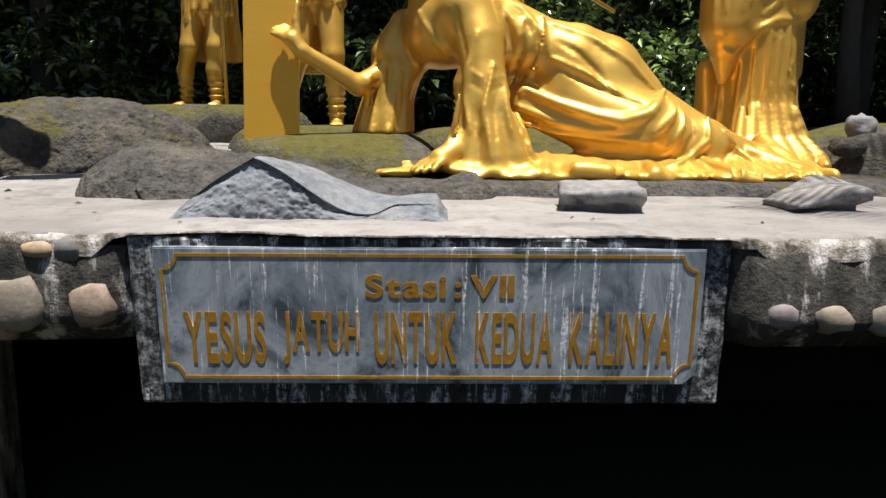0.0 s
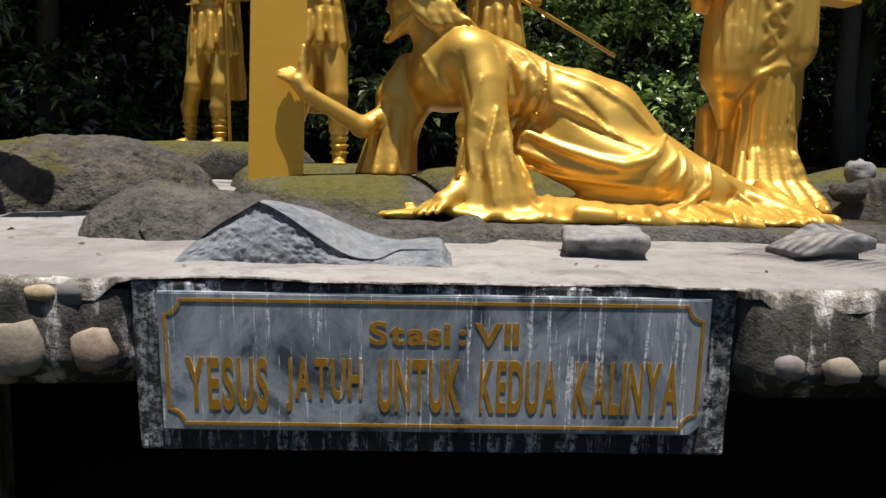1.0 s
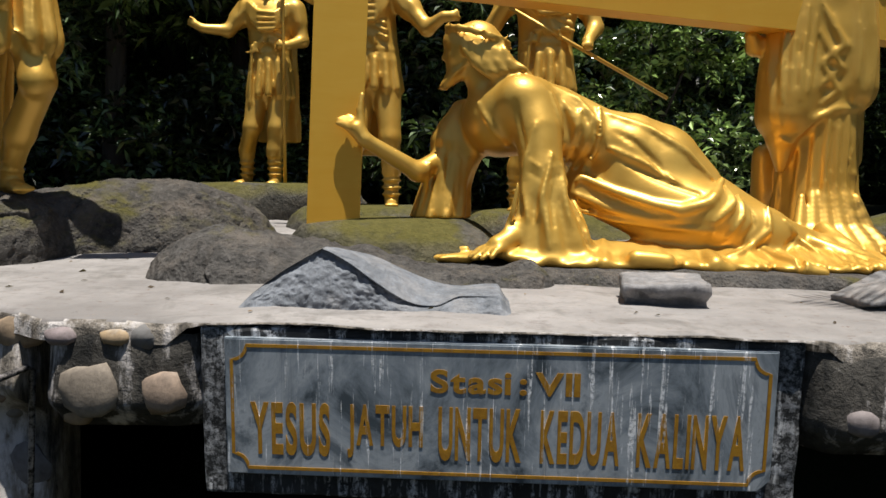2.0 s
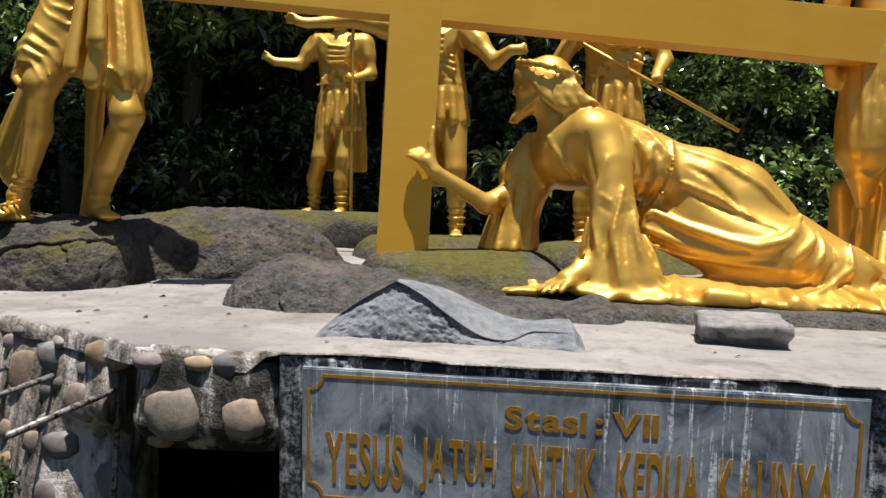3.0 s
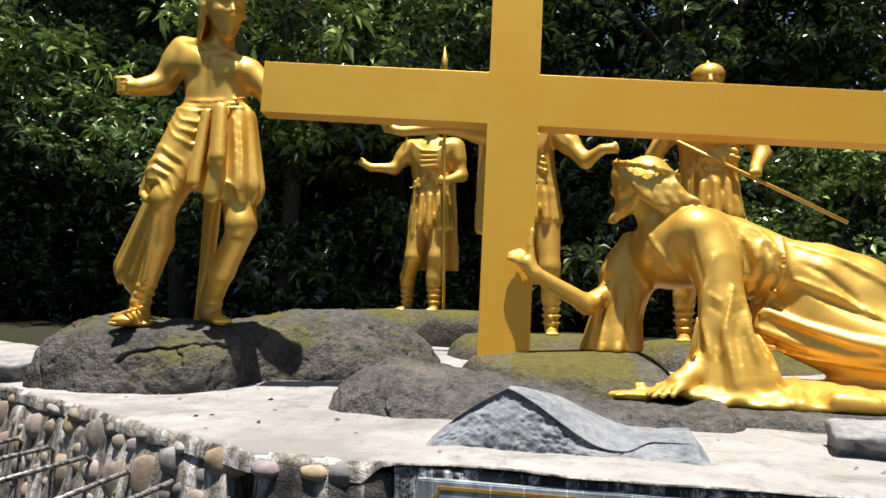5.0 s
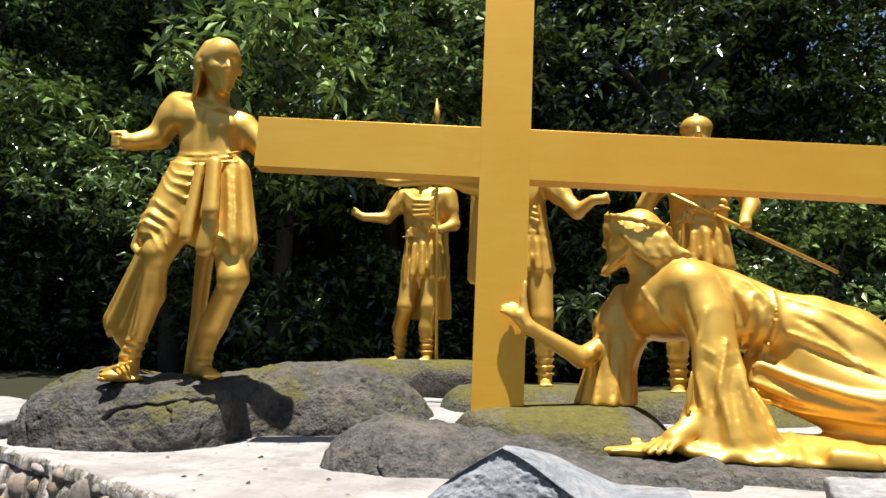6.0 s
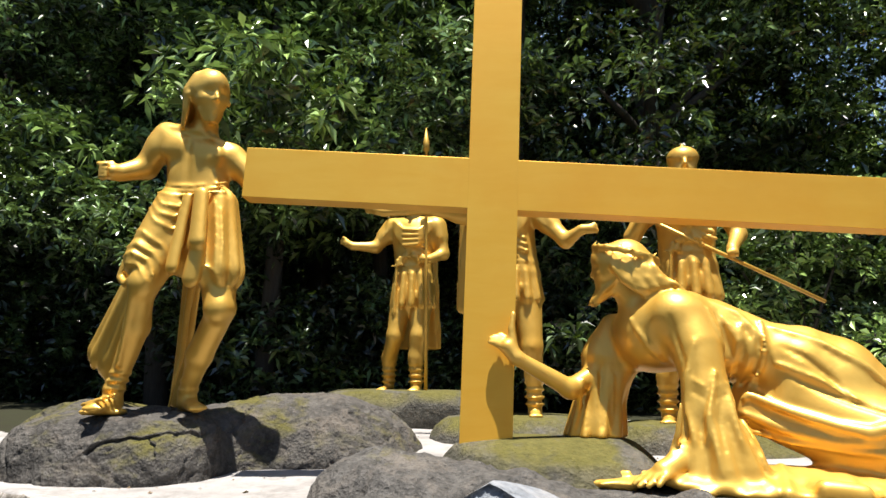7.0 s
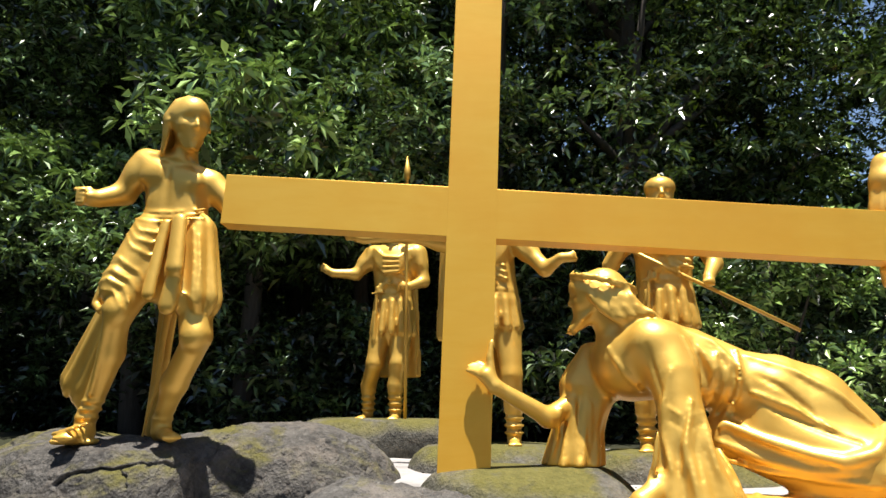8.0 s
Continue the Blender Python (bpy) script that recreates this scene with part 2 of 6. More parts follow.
def box_bm(lo, hi, bevel=0.0, segments=2):
    bm = bmesh.new()
    bmesh.ops.create_cube(bm, size=1, matrix=Matrix.Translation((Vector(lo) + Vector(hi)) / 2) @ Matrix.Diagonal((*(Vector(hi) - Vector(lo)), 1)))
    if bevel:
        bmesh.ops.bevel(bm, geom=bm.edges[:], offset=bevel, segments=segments, profile=0.5, affect="EDGES")
    return bm


def rough_box_bm(lo, hi, cut=0.04, bevel=0.015, amount=0.006, scale=9.0):
    """A box with fine faces and uneven, worn edges."""
    bm = box_bm(lo, hi, bevel)
    size = Vector(hi) - Vector(lo)
    for axis in range(3):
        n = int(size[axis] / cut)
        for i in range(1, n):
            co, no = Vector(lo), Vector((0, 0, 0))
            co[axis] += size[axis] * i / n
            no[axis] = 1
            bmesh.ops.bisect_plane(bm, geom=bm.verts[:] + bm.edges[:] + bm.faces[:], plane_co=co, plane_no=no)
    for v in bm.verts:
        v.co += noise.noise_vector(v.co * scale) * amount + noise.noise_vector(v.co * scale * 3.7) * amount * 0.4
    return bm


def tube_bm(points, radii, sides=8, bm=None, caps=True):
    bm = bm or bmesh.new()
    rings, pts = [], [Vector(p) for p in points]
    for i, p in enumerate(pts):
        d = (pts[min(i + 1, len(pts) - 1)] - pts[max(i - 1, 0)]).normalized()
        u = d.orthogonal().normalized() if i == 0 else (u - d * u.dot(d)).normalized()
        w = d.cross(u)
        rings.append([bm.verts.new(p + (u * math.cos(a) + w * math.sin(a)) * radii[i]) for a in (2 * math.pi * k / sides for k in range(sides))])
    for a, b in zip(rings, rings[1:]):
        for k in range(sides):
            bm.faces.new((a[k], a[(k + 1) % sides], b[(k + 1) % sides], b[k]))
    if caps:
        bm.faces.new(rings[0][::-1])
        bm.faces.new(rings[-1])
    return bm


def rock_bm(centre, size, seed, detail=5, lump=0.16, fine=0.012, flat=0.0, power=2.0, turn=0.0):
    """A boulder: an uneven rounded form with facets and lumps."""
    bm = bmesh.new()
    bmesh.ops.create_icosphere(bm, subdivisions=detail, radius=1)
    off, c, s = Vector((seed * 7.3, seed * 3.1, seed * 5.7)), Vector(centre), Vector(size)
    rot = Matrix.Rotation(radians(turn), 3, "Z")
    rng = random.Random(seed * 13 + 1)
    cuts = [(Vector((rng.gauss(0, 1), rng.gauss(0, 1), rng.gauss(0.2, 0.8))).normalized(), rng.uniform(0.80, 0.98)) for _ in range(16)]
    for v in bm.verts:
        d = v.co.normalized()
        k = (abs(d.x) ** power + abs(d.y) ** power + abs(d.z) ** power) ** (-1 / power)
        r = k * (1 + lump * noise.noise(d * 1.3 + off) + lump * 0.6 * noise.noise(d * 3.0 + off) + fine * noise.noise(d * 9 + off) + fine * 0.6 * noise.noise(d * 22 + off))
        for nrm, dist in cuts:
            dn = d.dot(nrm)
            if dn > 0.3 and r > dist * k / dn * 1.0:
                r = dist * k / dn + 0.25 * (r - dist * k / dn)
        p = rot @ Vector((d.x * s.x, d.y * s.y, d.z * s.z)) * r
        if flat and p.z > s.z * flat:
            p.z = s.z * flat + (p.z - s.z * flat) * 0.25
        v.co = p + c
    return bm


def lathe_noise(x, y, k):
    return noise.noise(Vector((x * k, y * k, 3.3)))


# ---- sculpting: soft unions of limbs and cloth on a grid ----
class Clay:
    def __init__(self, lo, hi, cell):
        self.lo, self.cell = np.array(lo, float), cell
        self.n = np.ceil((np.array(hi, float) - self.lo) / cell).astype(int) + 1
        self.d = np.full(self.n, 1.0, np.float32)

    def region(self, lo, hi, pad):
        a = np.clip(np.floor((np.array(lo) - pad - self.lo) / self.cell).astype(int), 0, self.n - 1)
        b = np.clip(np.ceil((np.array(hi) + pad - self.lo) / self.cell).astype(int) + 1, 1, self.n)
        sl = tuple(slice(i, j) for i, j in zip(a, b))
        ax = [self.lo[k] + self.cell * np.arange(a[k], b[k], dtype=np.float32) for k in range(3)]
        return sl, np.meshgrid(*ax, indexing="ij", sparse=True)

    def join(self, sl, f, k):
        if k < 0:
            o = self.d[sl]
            h = np.clip(0.5 - 0.5 * (o + f) / -k, 0, 1)
            self.d[sl] = o * (1 - h) - f * h - k * h * (1 - h)
            return
        o = self.d[sl]
        h = np.clip(0.5 + 0.5 * (f - o) / k, 0, 1)
        self.d[sl] = f * (1 - h) + o * h - k * h * (1 - h)

    def limb(self, a, ra, b, rb, k=0.035, flat=(1, 1, 1), folds=0, depth=0.0, phase=0.0, twist=0.0):
        """A tapered rounded limb from a to b. flat squeezes it along the axes; folds run along it, sunk by depth."""
        a, b, fl = np.array(a, float), np.array(b, float), np.array(flat, float)
        r = max(ra, rb) + depth
        sl, (X, Y, Z) = self.region(np.minimum(a, b) - r * fl, np.maximum(a, b) + r * fl, 0.05 + abs(k))
        ab = (b - a) / fl
        px, py, pz = (X - a[0]) / fl[0], (Y - a[1]) / fl[1], (Z - a[2]) / fl[2]
        L = float(ab @ ab) + 1e-9
        h = np.clip((px * ab[0] + py * ab[1] + pz * ab[2]) / L, 0, 1)
        qx, qy, qz = px - h * ab[0], py - h * ab[1], pz - h * ab[2]
        rad = ra + (rb - ra) * h
        if folds:
            d = ab / math.sqrt(L)
            u = np.cross(d, (0.0, 0.0, 1.0) if abs(d[2]) < 0.9 else (0.0, 1.0, 0.0))
            u /= np.linalg.norm(u)
            w = np.cross(d, u)
            th = np.arctan2(qx * w[0] + qy * w[1] + qz * w[2], qx * u[0] + qy * u[1] + qz * u[2])
            s = np.sin(folds * th + phase + twist * h + 0.9 * np.sin(2.0 * th + phase * 1.7))
            rad = rad + depth * (0.25 + 0.75 * h) * (s - 0.35 * s * s)
        self.join(sl, ((np.sqrt(qx * qx + qy * qy + qz * qz) - rad) * min(fl)).astype(np.float32), k)

    def chain(self, pts, radii, **kw):
        for i in range(len(pts) - 1):
            self.limb(pts[i], radii[i], pts[i + 1], radii[i + 1], **kw)

    def ball(self, c, r, k=0.03):
        """An ellipsoid with the three half-axes r."""
        c, r = np.array(c, float), np.array(r, float)
        sl, (X, Y, Z) = self.region(c - r, c + r, 0.05 + abs(k))
        q = np.sqrt(((X - c[0]) / r[0]) ** 2 + ((Y - c[1]) / r[1]) ** 2 + ((Z - c[2]) / r[2]) ** 2)
        self.join(sl, ((q - 1) * min(r)).astype(np.float32), k)

    def block(self, c, r, p=3.0, k=0.1):
        """A rounded block with the half-axes r; p sets how square it is."""
        c, r = np.array(c, float), np.array(r, float)
        sl, (X, Y, Z) = self.region(c - r, c + r, 0.05 + abs(k))
        q = (np.abs((X - c[0]) / r[0]) ** p + np.abs((Y - c[1]) / r[1]) ** p + np.abs((Z - c[2]) / r[2]) ** p) ** (1 / p)
        self.join(sl, ((q - 1) * min(r)).astype(np.float32), k)

    def trim(self, lo, hi, z, soft=0.01):
        """Cuts the form level below z inside a box."""
        sl, (X, Y, Z) = self.region(lo, hi, 0)
        o, f = self.d[sl], np.broadcast_to(z - Z, self.d[sl].shape)
        h = np.clip(0.5 - 0.5 * (f - o) / soft, 0, 1)
        self.d[sl] = (f * (1 - h) + o * h + soft * h * (1 - h)).astype(np.float32)

    def front(self, x, z):
        """The y at which a ray from the front first meets the form."""
        i, k = (int(round(v)) for v in ((x - self.lo[0]) / self.cell, (z - self.lo[2]) / self.cell))
        line = self.d[min(max(i, 0), self.n[0] - 1), :, min(max(k, 0), self.n[2] - 1)]
        j = int(np.argmax(line < 0))
        if line[j] >= 0:
            return None
        f = line[j - 1] / (line[j - 1] - line[j]) if j else 0.0
        return float(self.lo[1] + self.cell * (j - 1 + f))

    def fold(self, pts, r, cut=False):
        """A crease along the front of the cloth through points (x, z): raised, or sunk where cut is set."""
        path = []
        for (x0, z0), (x1, z1) in zip(pts, pts[1:]):
            for t in (0.0, 0.25, 0.5, 0.75):
                path.append((x0 + (x1 - x0) * t, z0 + (z1 - z0) * t))
        path.append(pts[-1])
        ys = [self.front(x, z) for x, z in path]
        if any(y is None for y in ys):
            known = [y for y in ys if y is not None]
            if not known:
                return
            ys = [sum(known) / len(known) if y is None else y for y in ys]
        ys = [sum(ys[max(0, i - 1):i + 2]) / len(ys[max(0, i - 1):i + 2]) for i in range(len(ys))]
        n, off = len(path) - 1, (-0.2 * r if cut else 0.1 * r)
        p3 = np.array([(x, y + off, z) for (x, z), y in zip(path, ys)])
        w = [r * (0.4 + 0.6 * math.sin(math.pi * (0.08 + 0.84 * t / n))) for t in range(n + 1)]
        self.rope(p3, w, -0.010 if cut else 0.010)

    def rope(self, pts, radii, k):
        """A rounded strand through the points, joined in one step."""
        pts = np.array(pts, float)
        sl, (X, Y, Z) = self.region(pts.min(0) - max(radii), pts.max(0) + max(radii), 0.03 + abs(k))
        f = None
        for a, b, ra, rb in zip(pts, pts[1:], radii, radii[1:]):
            ab = b - a
            h = np.clip(((X - a[0]) * ab[0] + (Y - a[1]) * ab[1] + (Z - a[2]) * ab[2]) / (float(ab @ ab) + 1e-9), 0, 1)
            g = np.sqrt((X - a[0] - h * ab[0]) ** 2 + (Y - a[1] - h * ab[1]) ** 2 + (Z - a[2] - h * ab[2]) ** 2) - (ra + (rb - ra) * h)
            f = g if f is None else np.minimum(f, g)
        self.join(sl, f.astype(np.float32), k)

    def carve(self, a, b, r, k=0.02):
        self.limb(a, r, b, r * 0.7, -k)

    def ripple(self, lo, hi, amount, scale, seed=0.0):
        """Soft creases over a part of the cloth."""
        sl, (X, Y, Z) = self.region(lo, hi, 0)
        s = scale
        w = np.sin(s * (X * 1.0 + 0.6 * Z) + 1.7 * np.sin(s * 0.43 * (Y + Z) + seed) + seed) * np.sin(s * 0.37 * (Z - X) + 2 * seed + 1.1 * np.sin(0.5 * s * Y))
        self.d[sl] += (amount * w).astype(np.float32)

    def mesh(self, name):
        d, n = self.d, self.n
        ins = d < 0
        c = n - 1
        count, acc = np.zeros(c, np.int8), np.zeros((*c, 3), np.float32)
        corner = [(i, j, k) for i in (0, 1) for j in (0, 1) for k in (0, 1)]
        cut = lambda o: tuple(slice(o[t], o[t] + c[t]) for t in range(3))
        for p in corner:
            for t in range(3):
                if p[t]:
                    continue
                q = list(p)
                q[t] = 1
                a, b = d[cut(p)], d[cut(q)]
                cross = ins[cut(p)] != ins[cut(q)]
                f = np.where(cross, a / np.where(a == b, 1, a - b), 0)
                count += cross
                for s in range(3):
                    acc[..., s] += cross * (p[s] if s != t else f)
        on = count > 0
        ids = np.full(c, -1, np.int64)
        ids[on] = np.arange(on.sum())
        cell = np.argwhere(on)
        verts = self.lo + self.cell * (cell + acc[on] / count[on][:, None])
        quads = []
        for t in range(3):
            u, w = (t + 1) % 3, (t + 2) % 3
            lo_, hi_ = [slice(1, None)] * 3, [slice(1, None)] * 3
            lo_[t], hi_[t] = slice(0, -1), slice(1, None)
            a, b = ins[tuple(lo_)], ins[tuple(hi_)]
            for flag, order in ((a & ~b, 1), (~a & b, -1)):
                e = np.argwhere(flag)
                if not len(e):
                    continue
                e = e.copy()
                for s in (u, w):
                    e[:, s] += 1
                keep = (e[:, u] < c[u]) & (e[:, w] < c[w])
                e = e[keep]
                four = []
                for du, dw in ((0, 0), (1, 0), (1, 1), (0, 1)):
                    g = e.copy()
                    g[:, u] -= du
                    g[:, w] -= dw
                    four.append(ids[g[:, 0], g[:, 1], g[:, 2]])
                quads.append(np.stack(four[::order], 1))
        quads = np.concatenate(quads)
        quads = quads[(quads >= 0).all(1)]
        me = bpy.data.meshes.new(name)
        me.from_pydata(verts.tolist(), [], quads.tolist())
        me.update()
        return me


def statue(name, clay, label, group="gold statues", soften=4):
    ob = mesh_object(name, clay.mesh(name), GOLD, smooth=True)
    sm = ob.modifiers.new("soften", "SMOOTH")
    sm.factor, sm.iterations = 0.5, soften
    return tagged(ob, label, "statue", group)


def face(c, at, forward, size=1.0, beard=True):
    """A face on a skull: brow, eyes, nose, cheeks, lips and chin. forward: the way it looks."""
    o, f = np.array(at, float), np.array(forward, float)
    f /= np.linalg.norm(f)
    s = np.cross(f, (0.0, 0.0, 1.0))
    s /= np.linalg.norm(s)
    u = np.cross(s, f)

    def p(a, b, h):
        return o + (f * a + s * b + u * h) * size

    def dot(a, b, h, r, k):
        c.limb(p(a, b, h), r * size, p(a - 0.001, b, h), r * size, k)

    dot(0.0, 0, 0.02, 0.098, 0.02)
    dot(0.030, 0, -0.040, 0.072, 0.03)
    dot(0.052, 0, -0.090, 0.042, 0.03)
    dot(0.070, 0, -0.112, 0.024, 0.02)
    dot(0.040, 0, 0.055, 0.066, 0.03)
    for e in (-1, 1):
        c.limb(p(0.088, e * 0.012, 0.026), 0.011 * size, p(0.066, e * 0.056, 0.024), 0.010 * size, 0.010)
        c.limb(p(0.106, e * 0.026, 0.002), 0.013 * size, p(0.086, e * 0.046, 0.000), 0.011 * size, -0.010)
        dot(0.077, e * 0.033, 0.000, 0.013, 0.003)
        c.limb(p(0.091, e * 0.020, 0.007), 0.004 * size, p(0.080, e * 0.047, 0.006), 0.004 * size, 0.004)
        dot(0.058, e * 0.044, -0.032, 0.027, 0.02)
        dot(0.100, e * 0.013, -0.036, 0.010, 0.006)
        dot(0.0, e * 0.098, -0.015, 0.016, 0.012)
    c.limb(p(0.092, 0, 0.018), 0.009 * size, p(0.116, 0, -0.032), 0.012 * size, 0.010)
    for h, r in ((-0.064, 0.008), (-0.082, 0.009)):
        c.limb(p(0.088, -0.020, h), r * 0.8 * size, p(0.094, 0, h), r * size, 0.006)
        c.limb(p(0.094, 0, h), r * size, p(0.088, 0.020, h), r * 0.8 * size, 0.006)
    c.limb(p(0.103, -0.018, -0.073), 0.004 * size, p(0.103, 0.018, -0.073), 0.004 * size, -0.004)
    if beard:
        for e in (-1, 1):
            c.limb(p(0.097, e * 0.005, -0.054), 0.007 * size, p(0.080, e * 0.032, -0.082), 0.008 * size, 0.005)
            for i in range(4):
                c.limb(p(0.045 + 0.012 * i, e * (0.052 - 0.012 * i), -0.085), 0.014 * size, p(0.062 + 0.010 * i, e * (0.030 - 0.008 * i), -0.140), 0.009 * size, 0.006)


# ---- ground and terrace ----
def wall_line(x):
    """The y of the terrace's front edge."""
    if x > -1.42:
        return 2.2 + 0.01 * math.sin(x * 5.1) + (-0.012 if abs(x) < 0.92 else 0)
    if x > -1.9:
        return 2.22 + (-1.42 - x) * 0.5
    return 2.46 + (-1.9 - x) * 0.53


def step(a, b, v):
    t = min(1, max(0, (v - a) / (b - a)))
    return t * t * (3 - 2 * t)


def terrace_height(x, y):
    z = 0.995 + 0.10 * step(3.4, 5.0, y) + 0.08 * step(5.0, 7.5, y)
    return z + 0.012 * lathe_noise(x, y, 1.7) + 0.006 * lathe_noise(x, y, 7.0)


def ground():
    bm = bmesh.new()
    bmesh.ops.create_grid(bm, x_segments=60, y_segments=60, size=400)
    for v in bm.verts:
        v.co.z = -0.15 + 0.02 * lathe_noise(v.co.x, v.co.y, 0.1)
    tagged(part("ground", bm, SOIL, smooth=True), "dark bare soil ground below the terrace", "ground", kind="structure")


def terrace():
    xs = np.concatenate([np.linspace(-60, -7, 12), np.linspace(-6.5, 6.5, 200), np.linspace(7, 60, 12)])
    rows, ny = [], 120
    bm = bmesh.new()
    for x in xs:
        y0 = wall_line(x) + 0.015 * lathe_noise(x, 2.0, 6)
        col = []
        for j in range(ny + 1):
            f = j / ny
            lip = 0.008 + 0.035 * step(0.92, 1.02, abs(x))
            if j < 6:
                a = radians(90 * j / 6)
                wob = (0.010 * lathe_noise(x, j * 0.1, 9) + 0.012 * lathe_noise(x, 0.4, 3)) * step(0.92, 1.02, abs(x))
                col.append(bm.verts.new((x, y0 + lip - lip * math.cos(a) + wob, terrace_height(x, y0) - lip + lip * math.sin(a) + 0.5 * wob - (0.03 * step(0.92, 1.02, abs(x)) if j == 0 else 0))))
                continue
            f = (j - 6) / (ny - 6)
            y = y0 + lip + 0.01 + (9 - y0) * f ** 1.25 if j < ny else 60
            z = terrace_height(x, y) + 0.012 * lathe_noise(x, y, 14) * math.exp(-(y - y0) / 0.3)
            col.append(bm.verts.new((x, y, z)))
        rows.append(col)
    for a, b in zip(rows, rows[1:]):
        for j in range(ny):
            bm.faces.new((a[j], b[j], b[j + 1], a[j + 1]))
    top = part("terrace", bm, CONCRETE, smooth=True)
    top.data.materials.append(SOIL)
    top.data.materials.append(MORTAR)
    for p in top.data.polygons:
        if p.normal.z < 0.75 and p.center.y < 4:
            p.material_index = 2
        if p.center.y > 7.0 or abs(p.center.x) > 6.4 or (p.center.x < -3.1 and p.center.y > 4.0 - 0.5 * (p.center.x + 3.1)) or (p.center.x > 3.2 and p.center.y > 4.2):
            p.material_index = 1
    tagged(top, "pale weathered concrete terrace top under the statues", "terrace", kind="structure")


def wall_sheet(name, x0, x1, z0, z1, face, label, bulge=0.007, nx=120, nz=30, material=None):
    """A rough mortar face that follows face(x, z)."""
    bm = bmesh.new()
    grid = []
    for i in range(nx + 1):
        x = x0 + (x1 - x0) * i / nx
        col = []
        for j in range(nz + 1):
            z = z0 + (z1 - z0) * j / nz
            y = face(x, z) + bulge * noise.noise(Vector((x * 5, z * 5, 1.0))) + bulge * 0.6 * noise.noise(Vector((x * 14, z * 14, 4.0)))
            col.append(bm.verts.new((x, y, z)))
        grid.append(col)
    back = []
    for col in (grid[0], grid[-1]):
        back.append([bm.verts.new(v.co + Vector((0, 0.3, 0))) for v in (col[0], col[-1])])
    for a, b in zip(grid, grid[1:]):
        for j in range(nz):
            bm.faces.new((a[j], b[j], b[j + 1], a[j + 1]))
    low = [g[0] for g in grid]
    bm.faces.new([*low[::-1], back[0][0], back[1][0]])
    for col, (p, q), turn in ((grid[0], back[0], 1), (grid[-1], back[1], -1)):
        loop = [*col, q, p][::turn]
        bm.faces.new(loop)
    bm.faces.new((back[0][0], back[0][1], back[1][1], back[1][0]))
    return tagged(part(name, bm, material or MORTAR, smooth=True), label, "wall", kind="structure")


def front_face(x, z):
    y = wall_line(x) + 0.12 * step(0.93, 0.89, abs(x))
    low = step(0.74, 0.62, z) * 0.10
    end = 0.10 * step(-1.34, -1.46, x)
    lean = (0.22 if x > 0 else 0.10) * (0.95 - z) * step(0.93, 1.0, abs(x))
    return y + low + end - lean + 0.02 * step(0.9, 1.0, z)


def side_face(x, z):
    return wall_line(x) + 0.01 + 0.20 * step(-1.85, -1.5, x) * step(0.75, 0.6, z) - (0.95 - z) * 0.17 + 0.05 * step(0.88, 0.98, z)


def stone_meshes():
    out = []
    for s in range(6):
        bm = bmesh.new()
        bmesh.ops.create_icosphere(bm, subdivisions=2, radius=1)
        for v in bm.verts:
            d = v.co.copy()
            k = (abs(d.x) ** 2.4 + abs(d.y) ** 2.4 + abs(d.z) ** 2.4) ** (-1 / 2.4)
            v.co = d * k * (1 + 0.30 * noise.noise(d * 1.2 + Vector((s * 3.7, 1, 2))) + 0.06 * noise.noise(d * 3.5 + Vector((s, 5, 2))))
        me = bpy.data.meshes.new("stone")
        bm.to_mesh(me)
        bm.free()
        me.materials.append(STONE)
        me.polygons.foreach_set("use_smooth", np.ones(len(me.polygons), dtype=bool))
        out.append(me)
    return out


def set_stone(meshes, wall, rng, x, y, z, w, h, deep=0.06, tilt=None):
    ob = new("stone", meshes[rng.randrange(len(meshes))])
    ob.matrix_world = pose(x, y, z, 0, rng.uniform(-25, 25) if tilt is None else tilt, rng.uniform(-8, 8)) @ Matrix.Diagonal((w, deep, h, 1))
    ob.parent = wall
    return ob


